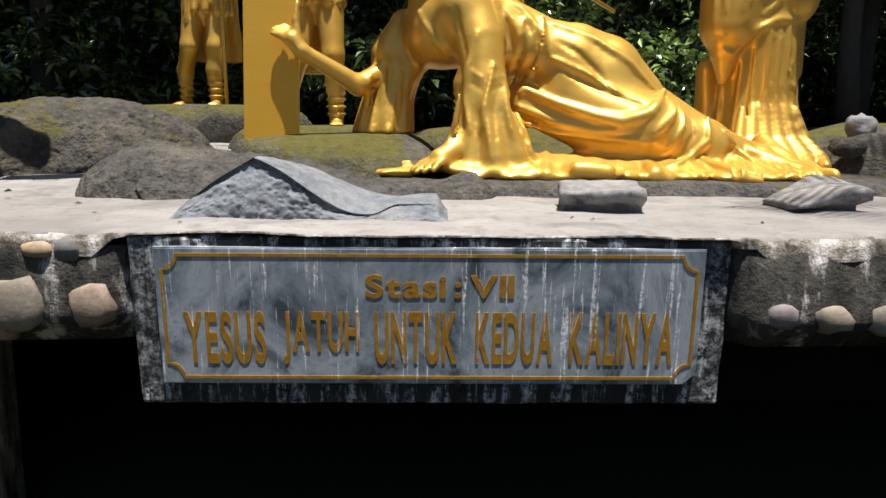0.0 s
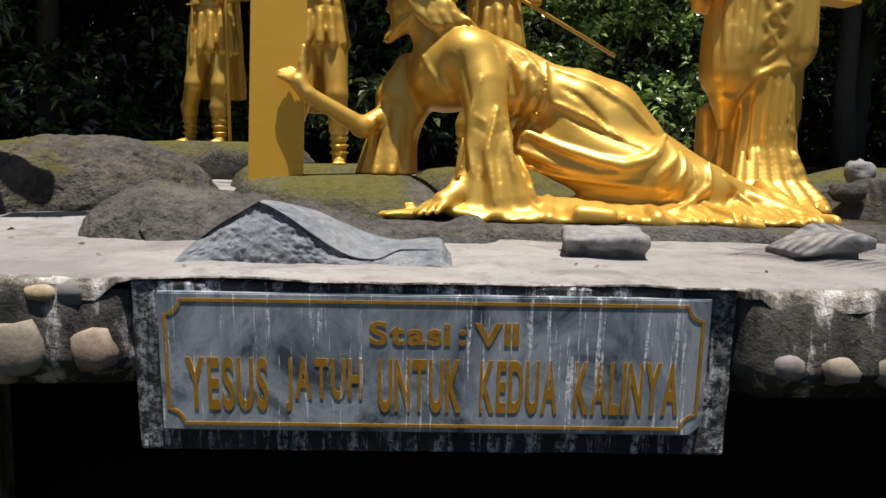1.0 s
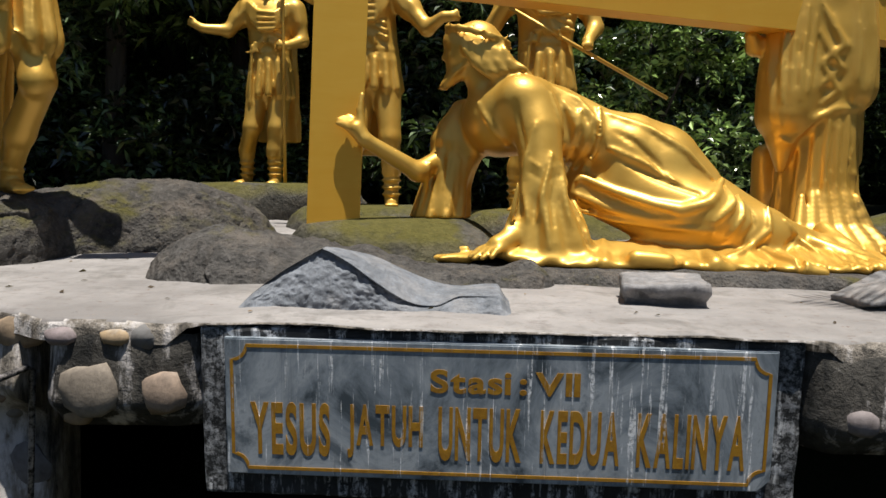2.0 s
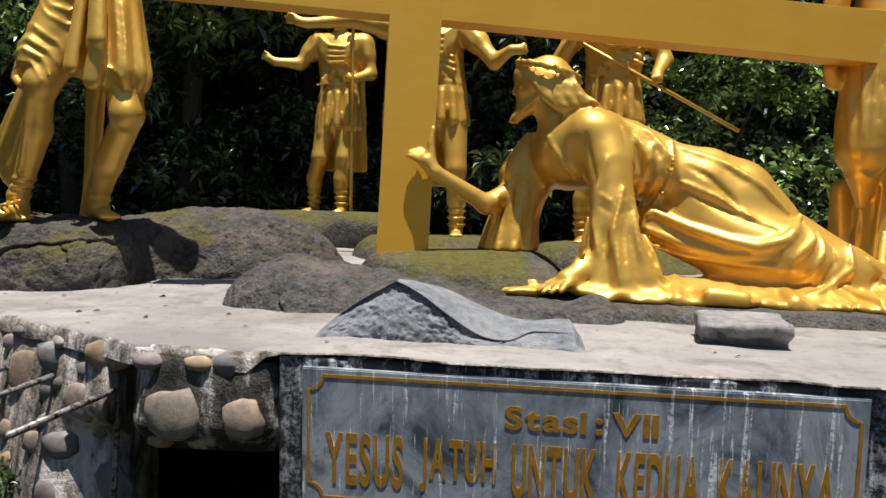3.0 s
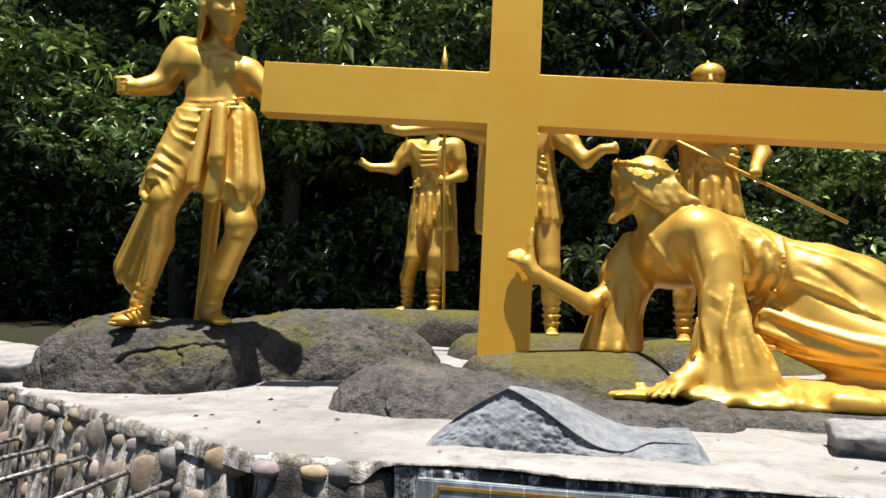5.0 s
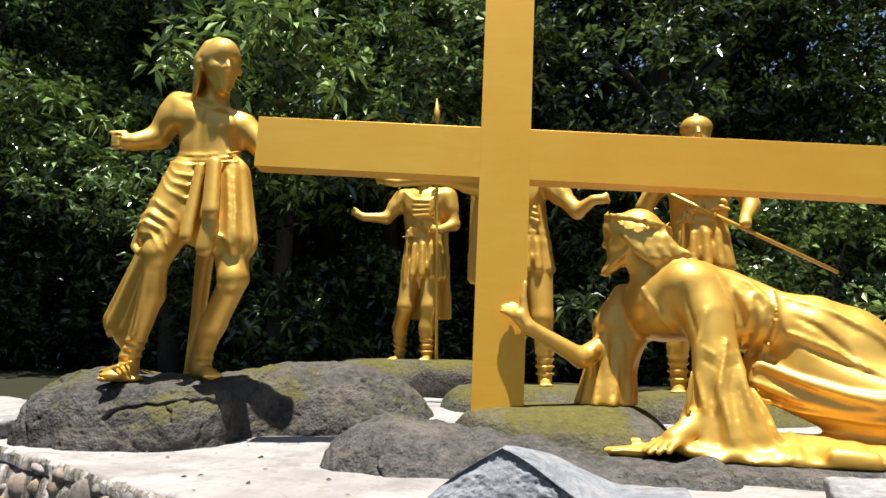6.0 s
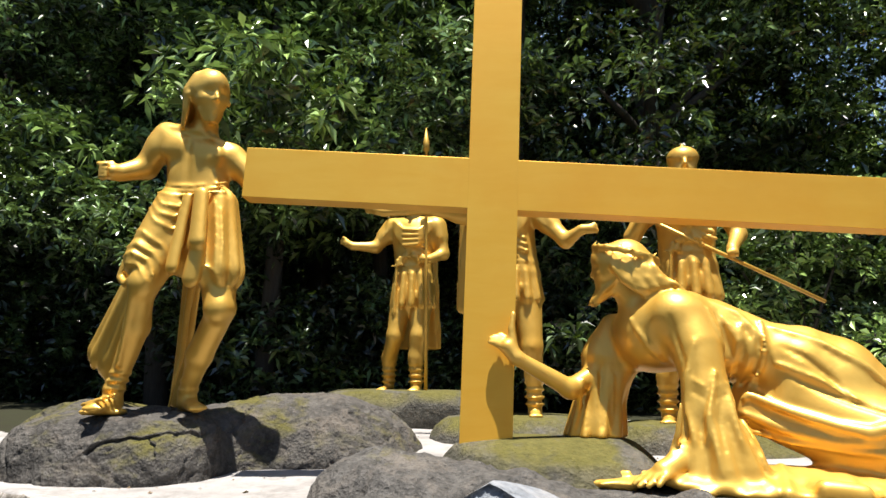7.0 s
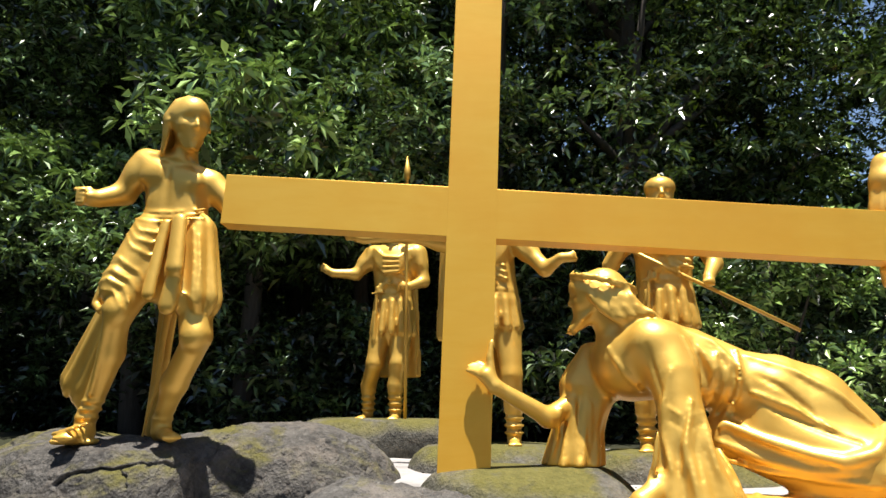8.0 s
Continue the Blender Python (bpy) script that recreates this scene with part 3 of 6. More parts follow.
def plaque_box():
    base = thing("sign_block", "black stained concrete block with white lime streaks under the terrace edge", "sign", at=(0, 2.2, 0.44))
    inv = Matrix.Translation((0, -2.2, -0.44))

    def piece(name, bm, mat, label="", parent=base, smooth=False):
        bmesh.ops.transform(bm, matrix=inv, verts=bm.verts)
        return part(name, bm, mat, parent, label, smooth)

    piece("block", rough_box_bm((-0.905, 2.2, 0.44), (0.905, 2.28, 0.977), 0.03, 0.012, 0.004), BOX, "black stained concrete block")
    bm = bmesh.new()
    x0, x1, z0, z1, c = -0.822, 0.82, 0.518, 0.948, 0.035
    outline = [(x0, z0), (x1 - c, z0), (x1, z0 + c), (x1, z1), (x0, z1)]
    face = [bm.verts.new((x, 2.178, z)) for x, z in outline]
    bm.faces.new(face)
    ext = bmesh.ops.extrude_face_region(bm, geom=bm.faces[:])
    bmesh.ops.translate(bm, vec=(0, 0.03, 0), verts=[e for e in ext["geom"] if isinstance(e, bmesh.types.BMVert)])
    bmesh.ops.recalc_face_normals(bm, faces=bm.faces[:])
    bmesh.ops.bevel(bm, geom=[e for e in bm.edges if all(v.co.y < 2.18 for v in e.verts)], offset=0.004, segments=2, affect="EDGES")
    slab = piece("tablet", bm, MARBLE, "grey veined marble tablet with lime drips")
    # the gold border with hollow corners
    m, r = 0.022, 0.045
    a0, a1, b0, b1 = x0 + m, x1 - m, z0 + m, z1 - m
    loop = []
    for cx, cz, start in ((a0, b0, 90), (a1, b0, 180), (a1, b1, 270), (a0, b1, 0)):
        for i in range(7):
            ang = radians(start - 90 * i / 6)
            loop.append((cx + r * math.cos(ang), cz + r * math.sin(ang)))
    bm = bmesh.new()
    inner, outer = [], []
    mid = Vector(((a0 + a1) / 2, (b0 + b1) / 2))
    for i, p in enumerate(loop):
        q, o = Vector(loop[i - 1]), Vector(loop[(i + 1) % len(loop)])
        d = (o - q).normalized()
        nrm = Vector((-d.y, d.x))
        for lst, k in ((inner, 0.005), (outer, -0.005)):
            v = Vector(p) + nrm * k
            lst.append((bm.verts.new((v.x, 2.1762, v.y)), bm.verts.new((v.x, 2.179, v.y))))
    n = len(loop)
    for i in range(n):
        j = (i + 1) % n
        bm.faces.new((outer[i][0], outer[j][0], inner[j][0], inner[i][0]))
        bm.faces.new((outer[i][1], outer[j][1], outer[j][0], outer[i][0]))
        bm.faces.new((inner[i][0], inner[j][0], inner[j][1], inner[i][1]))
    bmesh.ops.recalc_face_normals(bm, faces=bm.faces[:])
    piece("border", bm, LETTER, "raised gold border line", slab)

    def glyph(ch, weight):
        cu = bpy.data.curves.new("letter", "FONT")
        cu.body, cu.extrude, cu.offset = ch, 0.004, weight
        tmp = new("letter", cu)
        bpy.context.view_layer.update()
        me = bpy.data.meshes.new_from_object(tmp.evaluated_get(bpy.context.evaluated_depsgraph_get()))
        bpy.data.objects.remove(tmp)
        return me, np.array([v.co for v in me.vertices])

    def word(text, left, right, bottom, top, weight, gap=0.10):
        made = [(ch, *glyph(ch, weight)) for ch in text if ch != " "]
        cap = max(co[:, 1].max() for _, _, co in made)
        low = min(co[:, 1].min() for _, _, co in made)
        widths = [co[:, 0].max() - co[:, 0].min() for _, _, co in made]
        spaces = text.count(" ") * 0.16
        unit = (right - left) / (sum(widths) + gap * (len(made) - 1) + spaces)
        x, k = left, 0
        for ch in text:
            if ch == " ":
                x += 0.16 * unit
                continue
            _, me, co = made[k]
            lo = co[:, 0].min()
            for v in me.vertices:
                v.co = (x + (v.co.x - lo) * unit, 2.1762 - 2.2 + (0.005 if v.co.z < 0 else 0), bottom + (v.co.y - low) / (cap - low) * (top - bottom) - 0.44)
            me.update()
            mesh_object("letter", me, LETTER, slab)
            x += (widths[k] + gap) * unit
            k += 1

    base.rotation_euler = (radians(2.6), 0, 0)
    base.location = (0, 2.224, 0.445)
    word("Stasi : VII", -0.195, 0.25, 0.795, 0.868, 0.028, 0.05)
    for text, l, r_ in (("YESUS", -0.745, -0.50), ("JATUH", -0.447, -0.217), ("UNTUK", -0.17, 0.08), ("KEDUA", 0.137, 0.372), ("KALINYA", 0.423, 0.74)):
        word(text, l, r_, 0.583, 0.752, 0.03, 0.11)


def cross():
    base = thing("wooden_cross", "large gold painted wooden cross standing on one arm", "cross", at=(-0.805, 3.683, 1.2))
    yaw = math.degrees(math.atan2(0.19, 0.982))
    base.rotation_euler = (0, 0, radians(yaw))
    lean = Matrix.Rotation(radians(1.9), 4, "Y")
    bm = rough_box_bm((-0.134, 0, 0.0), (0.134, 0.15, 3.0), 0.12, 0.002, 0.0004, 3.0)
    bmesh.ops.transform(bm, matrix=lean, verts=bm.verts)
    part("upright", bm, CROSS_GOLD, base)
    bm = rough_box_bm((-1.31, 0.001, -0.139), (3.3, 0.146, 0.139), 0.14, 0.002, 0.0004, 3.0)
    bmesh.ops.transform(bm, matrix=Matrix.Translation((0, 0, 1.372)) @ Matrix.Rotation(radians(3.05), 4, "Y"), verts=bm.verts)
    part("beam", bm, CROSS_GOLD, base)


def rocks():
    def rock(name, label, mat, *args, **kw):
        return tagged(part(name, rock_bm(*args, **kw), mat, smooth=True), label, "rock", "rocks on the terrace")

    def mound(label, mat, c, seed, bump=0.022, cracks=()):
        """A rock shaped as soft clay, then roughened along its normals and split by cracks through points (x, z)."""
        ob = mesh_object("boulder", c.mesh("boulder"), mat, smooth=True)
        me, off, rng = ob.data, Vector((seed * 3.7, seed * 1.9, seed * 5.3)), random.Random(seed)
        co = np.array([v.co for v in me.vertices])
        sunk = np.zeros(len(co))
        for path in cracks:
            fine = []
            for (x0, z0), (x1, z1) in zip(path, path[1:]):
                fine += [(x0, z0 + rng.uniform(-0.006, 0.006)), ((x0 + x1) / 2 + rng.uniform(-0.008, 0.008), (z0 + z1) / 2 + rng.uniform(-0.012, 0.012))]
            fine.append(path[-1])
            for (x0, z0), (x1, z1) in zip(fine, fine[1:]):
                h = np.clip(((co[:, 0] - x0) * (x1 - x0) + (co[:, 2] - z0) * (z1 - z0)) / ((x1 - x0) ** 2 + (z1 - z0) ** 2), 0, 1)
                d = np.hypot(co[:, 0] - x0 - h * (x1 - x0), co[:, 2] - z0 - h * (z1 - z0))
                sunk = np.maximum(sunk, np.exp(-(d / 0.008) ** 2))
        for v, n, k in zip(me.vertices, [Vector(v.normal) for v in me.vertices], sunk):
            q = v.co + off
            pit = noise.noise(q * 30)
            v.co += n * (bump * noise.noise(q * 2.3) + bump * 0.8 * noise.noise(q * 6) + bump * 0.4 * noise.noise(q * 15) + 0.005 * noise.noise(q * 34) - 0.03 * max(0, pit - 0.28) - bump * 0.9 * abs(noise.noise(q * 4.1)))
            if n.y < 0.35:
                v.co.y += 0.032 * k
        return tagged(ob, label, "rock", "rocks on the terrace")

    c = Clay((-4.1, 3.1, 0.9), (-1.2, 5.2, 1.62), 0.011)
    c.block((-2.93, 3.86, 0.93), (0.66, 0.60, 0.43), 3.4, 0.1)
    c.block((-3.38, 4.08, 0.93), (0.50, 0.44, 0.44), 2.6, 0.12)
    c.limb((-2.50, 3.72, 1.22), 0.10, (-2.40, 3.68, 1.22), 0.09, 0.08)
    c.block((-2.12, 4.52, 0.92), (0.76, 0.62, 0.51), 2.3, 0.14)
    c.limb((-2.45, 4.1, 1.15), 0.20, (-2.2, 4.3, 1.2), 0.20, 0.12)
    c.limb((-3.55, 4.05, 1.22), 0.10, (-3.3, 3.95, 1.26), 0.10, 0.12)
    c.limb((-2.62, 3.42, 1.0), 0.14, (-2.95, 3.42, 1.0), 0.14, 0.15)
    cracks = (((-2.80, 1.16), (-2.70, 1.21), (-2.60, 1.23), (-2.52, 1.235), (-2.45, 1.24), (-2.38, 1.235), (-2.34, 1.21), (-2.32, 1.25), (-2.31, 1.31), (-2.29, 1.38), (-2.28, 1.43)),
              ((-2.52, 1.235), (-2.47, 1.19), (-2.45, 1.14)), ((-3.40, 1.22), (-3.32, 1.13), (-3.26, 1.03)))
    mound("large dark cracked lava boulder with moss under the standing man", LAVA, c, 1, 0.024, cracks)
    c = Clay((-1.8, 2.7, 0.9), (0.6, 3.85, 1.4), 0.0125)
    c.block((-1.22, 3.28, 0.93), (0.37, 0.30, 0.27), 2.2, 0.05)
    c.limb((-1.31, 3.34, 1.06), 0.12, (-1.27, 3.36, 1.15), 0.085, 0.06)
    c.limb((-1.2, 3.36, 1.0), 0.18, (-0.5, 3.38, 0.97), 0.145, 0.08, flat=(1, 1.6, 1))
    c.limb((-1.15, 3.14, 0.95), 0.15, (0.15, 3.26, 0.95), 0.12, 0.10, flat=(1, 1.6, 1))
    mound("low dark lava rock with a pale crest before the cross", BARE, c, 2, 0.032, (((-1.24, 1.22), (-1.20, 1.14), (-1.22, 1.06), (-1.16, 0.98)),))
    rock("boulder", "moss covered rock at the foot of the cross", MOSSY, (-0.5, 3.86, 1.0), (0.66, 0.44, 0.29), 4, lump=0.06, flat=0.85, power=2.4)
    rock("boulder", "long low grey rock under the fallen figure", BARE, (0.85, 3.78, 0.96), (1.62, 0.62, 0.13), 5, lump=0.06, power=3.0, flat=0.7)
    rock("boulder", "mossy mound under the soldier with a spear", MOSSY, (-2.05, 6.45, 1.04), (1.0, 0.62, 0.46), 7, lump=0.06, flat=0.82, power=2.8)
    rock("boulder", "mossy mound under the reaching soldier", MOSSY, (-0.8, 5.5, 1.0), (0.7, 0.6, 0.34), 8, lump=0.06, flat=0.76, power=2.8)
    rock("boulder", "mossy mound under the helmeted soldier", MOSSY, (0.4, 5.2, 1.0), (0.7, 0.55, 0.34), 9, lump=0.06, flat=0.74, power=2.8)
    rock("boulder", "dark rock beside the robed figure", LAVA, (2.75, 4.20, 0.98), (0.56, 0.5, 0.33), 10, lump=0.14, flat=0.85)
    rock("boulder", "mossy rock behind the robed figure", MOSSY, (2.9, 4.8, 1.0), (0.8, 0.5, 0.32), 11, lump=0.12)
    rock("small_rock", "small grey angular rock on a boulder", SLATE, (2.50, 4.30, 1.30), (0.078, 0.07, 0.075), 12, detail=3, lump=0.5, power=3.0)
    rock("small_rock", "dark flat rock piece beside the golden robe", LAVA, (2.27, 4.02, 1.19), (0.11, 0.08, 0.06), 13, detail=3, lump=0.3)
    # the pointed grey rock over the sign: a steep rough front and a smooth sloping top
    bm, nu, nv = bmesh.new(), 150, 90
    grid = []
    for i in range(nu + 1):
        f = i / nu
        x = -0.885 + 0.94 * f
        peak = 0.215 * (f / 0.31) ** 0.75
        ridge = peak if f < 0.31 else 0.215 - 0.155 * step(0.27, 0.80, f) + 0.012 * step(0.80, 0.93, f)
        lip = peak if f < 0.31 else 0.215 - 0.195 * step(0.27, 0.70, f) + 0.035 * step(0.72, 0.82, f)
        end = 1 - 0.8 * step(0.955, 1.0, f)
        ridge, lip = ridge * end, lip * end
        crest = max(lip, 0.01)
        lipy, ridgey, back = 2.50 + 0.03 * math.sin(f * 9), 2.52 + 0.24 * step(0.2, 0.55, f), 2.90 - 0.12 * (2 * f - 1) ** 2
        col = []
        for j in range(nv + 1):
            g = j / nv
            if g < 0.45:
                k = g / 0.45
                p = Vector((x, 2.43 + 0.03 * math.sin(f * 3.1) + (lipy - 2.43) * k ** 1.3, lip * k ** 0.85))
            elif g < 0.75:
                k = (g - 0.45) / 0.30
                p = Vector((x, lipy + (ridgey - lipy) * k, lip + (ridge - lip) * math.sin(k * 1.5708)))
            else:
                k = (g - 0.75) / 0.25
                p = Vector((x, ridgey + (back - ridgey) * k, ridge * (1 - k ** 1.7)))
            rough = 1.0 if g < 0.45 else 0.3
            q = p * 1.0
            n1 = 0.018 * noise.noise(q * 6) + rough * (0.008 * noise.noise(q * 20) + 0.007 * noise.noise(q * 46) + 0.006 * noise.noise(q * 95))
            p += Vector((0.3, -1, 0.35)) * n1 * min(1, crest * 12)
            p.z += 0.985
            if j in (0, nv):
                p.z = 0.97
            col.append(bm.verts.new(p))
        grid.append(col)
    for a, b in zip(grid, grid[1:]):
        for j in range(nv):
            bm.faces.new((a[j], b[j], b[j + 1], a[j + 1]))
    bm.faces.new([g[0] for g in grid][::-1] + [g[-1] for g in grid])
    bm.faces.new(grid[0])
    bm.faces.new(grid[-1][::-1])
    bmesh.ops.recalc_face_normals(bm, faces=bm.faces[:])
    tagged(part("grey_rock", bm, BASALT, smooth=True), "pointed rough grey basalt rock on the terrace edge", "rock", "rocks on the terrace")

    def slab(lo, hi, turn, tilt, seed, label):
        size = Vector(hi) - Vector(lo)
        bm = rough_box_bm(-size / 2, size / 2, 0.03, 0.012, 0.012, 5.0 + seed)
        for v in bm.verts:
            if v.co.z < 0.01:
                v.co.y += 0.055 * (1 + 0.6 * noise.noise(Vector((v.co.x * 9, seed, 0)))) * (0.5 - v.co.y / size.y)
                v.co.x *= 0.93
        bmesh.ops.transform(bm, matrix=Matrix.Translation((Vector(lo) + Vector(hi)) / 2) @ pose(0, 0, 0, tilt, 0, turn), verts=bm.verts)
        return tagged(part("stone_slab", bm, SLATE, smooth=True), label, "rock", "loose stone slabs")

    slab((0.48, 2.66, 0.985), (0.79, 2.92, 1.085), -6, 3, 1, "thick grey broken stone slab lying on the concrete")
    s = slab((1.33, 2.72, 0.985), (1.64, 2.96, 1.095), 10, 9, 2, "tilted grey pointed stone slab on the concrete")
    for v in s.data.vertices:
        f = (v.co.x - 1.31) / 0.30
        v.co.z = 0.99 + (v.co.z - 0.99) * min(1, 0.25 + f * 1.1)
    slab((-4.02, 3.42, 0.995), (-3.62, 3.74, 1.11), 12, 6, 3, "pale flat stone slab on the terrace")


# ---- statues ----
def head(c, x, y, z, r=0.105, turn=(0, -1)):
    """A plain head: skull, jaw, nose and neck. turn: the way it faces in plan."""
    tx, ty = turn
    c.ball((x, y, z), (r * 0.95, r * 0.98, r * 1.22), 0.02)
    c.ball((x + tx * r * 0.28, y + ty * r * 0.28, z - r * 0.62), (r * 0.68, r * 0.68, r * 0.66), 0.03)
    c.limb((x + tx * r * 0.95, y + ty * r * 0.95, z + r * 0.15), 0.014, (x + tx * r * 1.2, y + ty * r * 1.2, z - r * 0.25), 0.024, 0.010)
    c.limb((x + tx * r * 0.86 - ty * r * 0.5, y + ty * r * 0.86 + tx * r * 0.5, z + r * 0.2), 0.014, (x + tx * r * 0.86 + ty * r * 0.5, y + ty * r * 0.86 - tx * r * 0.5, z + r * 0.2), 0.014, 0.02)
    for s in (-1, 1):
        ex, ey = x + tx * r * 0.98 - s * ty * r * 0.36, y + ty * r * 0.98 + s * tx * r * 0.36
        c.limb((ex - 0.008, ey, z - r * 0.02), 0.017, (ex + 0.008, ey, z - r * 0.02), 0.017, -0.010)
    c.limb((x + tx * r * 0.9 - ty * 0.03, y + ty * r * 0.9 + tx * 0.03, z - r * 0.58), 0.011, (x + tx * r * 0.9 + ty * 0.03, y + ty * r * 0.9 - tx * 0.03, z - r * 0.58), 0.011, 0.01)


def hand_shape(c, wrist, palm, tip, spread, r=0.032, fingers=4):
    """A palm with fingers from palm to tip, set side by side along spread."""
    wrist, palm, tip, spread = (np.array(v, float) for v in (wrist, palm, tip, spread))
    c.limb(wrist, r * 1.05, palm, r * 1.2, 0.02, )
    for i in range(fingers):
        o = spread * (i - (fingers - 1) / 2)
        mid = palm + (tip - palm) * 0.5 + o * 1.0 + np.array((0, 0, 0.008))
        c.limb(palm + o * 0.7, r * 0.5, mid, r * 0.42, 0.008)
        c.limb(mid, r * 0.42, tip + o * 1.15 + (palm - tip) * (0.12 * abs(i - 1.2)), r * 0.34, 0.006)


def foot_shape(c, ankle, heel, toe, r=0.045):
    c.limb(ankle, r, heel, r * 1.05, 0.03)
    c.limb(heel, r * 0.95, toe, r * 0.8, 0.03, flat=(1, 1, 0.75))
    ax, hx = np.array(ankle, float), np.array(toe, float)
    d = hx - np.array(heel, float)
    side = np.array((-d[1], d[0], 0)) / (np.linalg.norm(d[:2]) + 1e-6)
    for i in range(5):
        o = side * (i - 2) * 0.021
        c.limb(hx + o * 0.8 - d * 0.1, 0.016, hx + o + d * (0.22 - 0.03 * abs(i - 1)), 0.013, 0.008)


def leg_wraps(c, a, b, r, n=5):
    a, b = np.array(a, float), np.array(b, float)
    for i in range(n):
        p = a + (b - a) * (i + 0.5) / n
        for s in range(10):
            t0, t1 = 2 * math.pi * s / 10, 2 * math.pi * (s + 1) / 10
            c.limb(p + r * np.array((math.cos(t0), math.sin(t0), 0)), 0.011, p + r * np.array((math.cos(t1), math.sin(t1), 0)), 0.011, 0.006)


def fallen_figure():
    c = Clay((-0.9, 3.2, 0.98), (2.35, 4.3, 2.42), 0.0092)
    # torso and hips under the robe
    c.rope([(0.04, 3.85, 1.79), (0.30, 3.83, 1.755), (0.53, 3.82, 1.672), (0.70, 3.83, 1.60), (0.84, 3.85, 1.525), (1.08, 3.88, 1.34), (1.45, 3.86, 1.22)], [0.175, 0.192, 0.165, 0.21, 0.24, 0.19, 0.14], 0.03)
    c.limb((0.66, 3.76, 1.45), 0.15, (1.02, 3.64, 1.29), 0.155, 0.06)
    c.limb((1.05, 3.68, 1.28), 0.15, (1.45, 3.72, 1.19), 0.135, 0.06)
    c.limb((1.40, 3.72, 1.20), 0.135, (1.92, 3.78, 1.10), 0.09, 0.07)
    c.limb((0.95, 4.0, 1.38), 0.2, (1.75, 4.0, 1.12), 0.13, 0.08)
    c.limb((0.45, 3.78, 1.42), 0.10, (0.95, 3.66, 1.20), 0.12, 0.06)
    # chest cloth and shoulders
    c.ball((0.03, 3.87, 1.77), (0.17, 0.21, 0.19), 0.07)
    c.limb((-0.10, 3.98, 1.78), 0.09, (0.12, 3.68, 1.86), 0.11, 0.06)
    # near sleeve: narrow at the elbow, wide at the hem
    c.rope([(0.19, 3.76, 1.85), (0.17, 3.70, 1.83), (0.215, 3.64, 1.70), (0.24, 3.59, 1.54), (0.25, 3.57, 1.40)], [0.13, 0.135, 0.12, 0.102, 0.11], 0.05)
    c.limb((0.235, 3.56, 1.50), 0.095, (0.285, 3.53, 1.14), 0.185, 0.03, flat=(1, 0.72, 1), folds=9, depth=0.018, phase=0.3)
    c.limb((0.12, 3.50, 1.22), 0.048, (0.06, 3.46, 1.15), 0.046, 0.03)
    hand_shape(c, (0.09, 3.46, 1.18), (0.03, 3.425, 1.145), (-0.065, 3.36, 1.085), (0.026, -0.022, 0.0), 0.042)
    c.limb((0.04, 3.47, 1.13), 0.024, (-0.07, 3.49, 1.085), 0.016, 0.01)
    # sleeve cloth on the ground
    c.limb((0.12, 3.58, 1.10), 0.06, (-0.38, 3.70, 1.075), 0.05, 0.03, flat=(1, 2.0, 0.42))
    c.limb((-0.05, 3.50, 1.085), 0.04, (-0.36, 3.60, 1.075), 0.035, 0.012, flat=(1, 2.2, 0.40))
    c.limb((0.06, 3.52, 1.12), 0.014, (-0.24, 3.46, 1.075), 0.010, 0.008)
    c.limb((0.0, 3.58, 1.12), 0.014, (-0.42, 3.66, 1.085), 0.010, 0.008)
    c.limb((-0.26, 3.50, 1.07), 0.02, (-0.10, 3.47, 1.075), 0.025, 0.010)
    c.limb((-0.30, 3.60, 1.10), 0.016, (-0.12, 3.55, 1.115), 0.018, 0.008)
    c.limb((0.12, 3.47, 1.09), 0.05, (0.60, 3.47, 1.075), 0.05, 0.04, flat=(1, 1.9, 0.55))
    hem = random.Random(12)
    x = 0.16
    while x < 2.15:
        w, out, skew = hem.uniform(0.05, 0.09), hem.uniform(-0.03, 0.05), hem.uniform(-0.10, 0.10)
        c.limb((x, 3.60, 1.10), w * 0.8, (x + skew, 3.44 - out, 1.068), w, 0.008, flat=(1, 1, 0.34))
        c.rope([(x - w * 0.5, 3.60, 1.13), (x - w * 0.4 + skew * 0.6, 3.50, 1.105), (x - w * 0.2 + skew, 3.41 - out, 1.075)], [0.012, 0.017, 0.012], 0.010)
        c.rope([(x + w * 0.5 + skew, 3.40 - out, 1.08), (x + w * 1.0 + skew, 3.42 - out, 1.085), (x + w * 1.7 + skew, 3.45, 1.08)], [0.010, 0.014, 0.008], 0.008)
        x += w * 1.25
    # far sleeve hanging in folds, forearm and hand
    c.limb((-0.17, 3.97, 1.83), 0.055, (-0.23, 3.95, 1.66), 0.10, 0.05)
    c.limb((-0.20, 3.95, 1.70), 0.09, (-0.275, 3.89, 1.18), 0.165, 0.03, flat=(1, 0.8, 1), folds=10, depth=0.020, phase=1.3)
    c.limb((-0.06, 3.96, 1.75), 0.10, (-0.17, 3.93, 1.50), 0.07, 0.05)
    c.trim((-0.6, 3.7, 1.0), (-0.10, 4.3, 1.4), 1.25)
    c.limb((-0.28, 3.88, 1.56), 0.05, (-0.39, 3.79, 1.49), 0.050, 0.03)
    c.limb((-0.38, 3.80, 1.49), 0.050, (-0.64, 3.655, 1.645), 0.037, 0.02)
    hand_shape(c, (-0.64, 3.655, 1.645), (-0.685, 3.65, 1.70), (-0.77, 3.655, 1.757), (0.012, 0.008, 0.014), 0.034)
    c.limb((-0.655, 3.65, 1.68), 0.027, (-0.665, 3.655, 1.79), 0.020, 0.014)
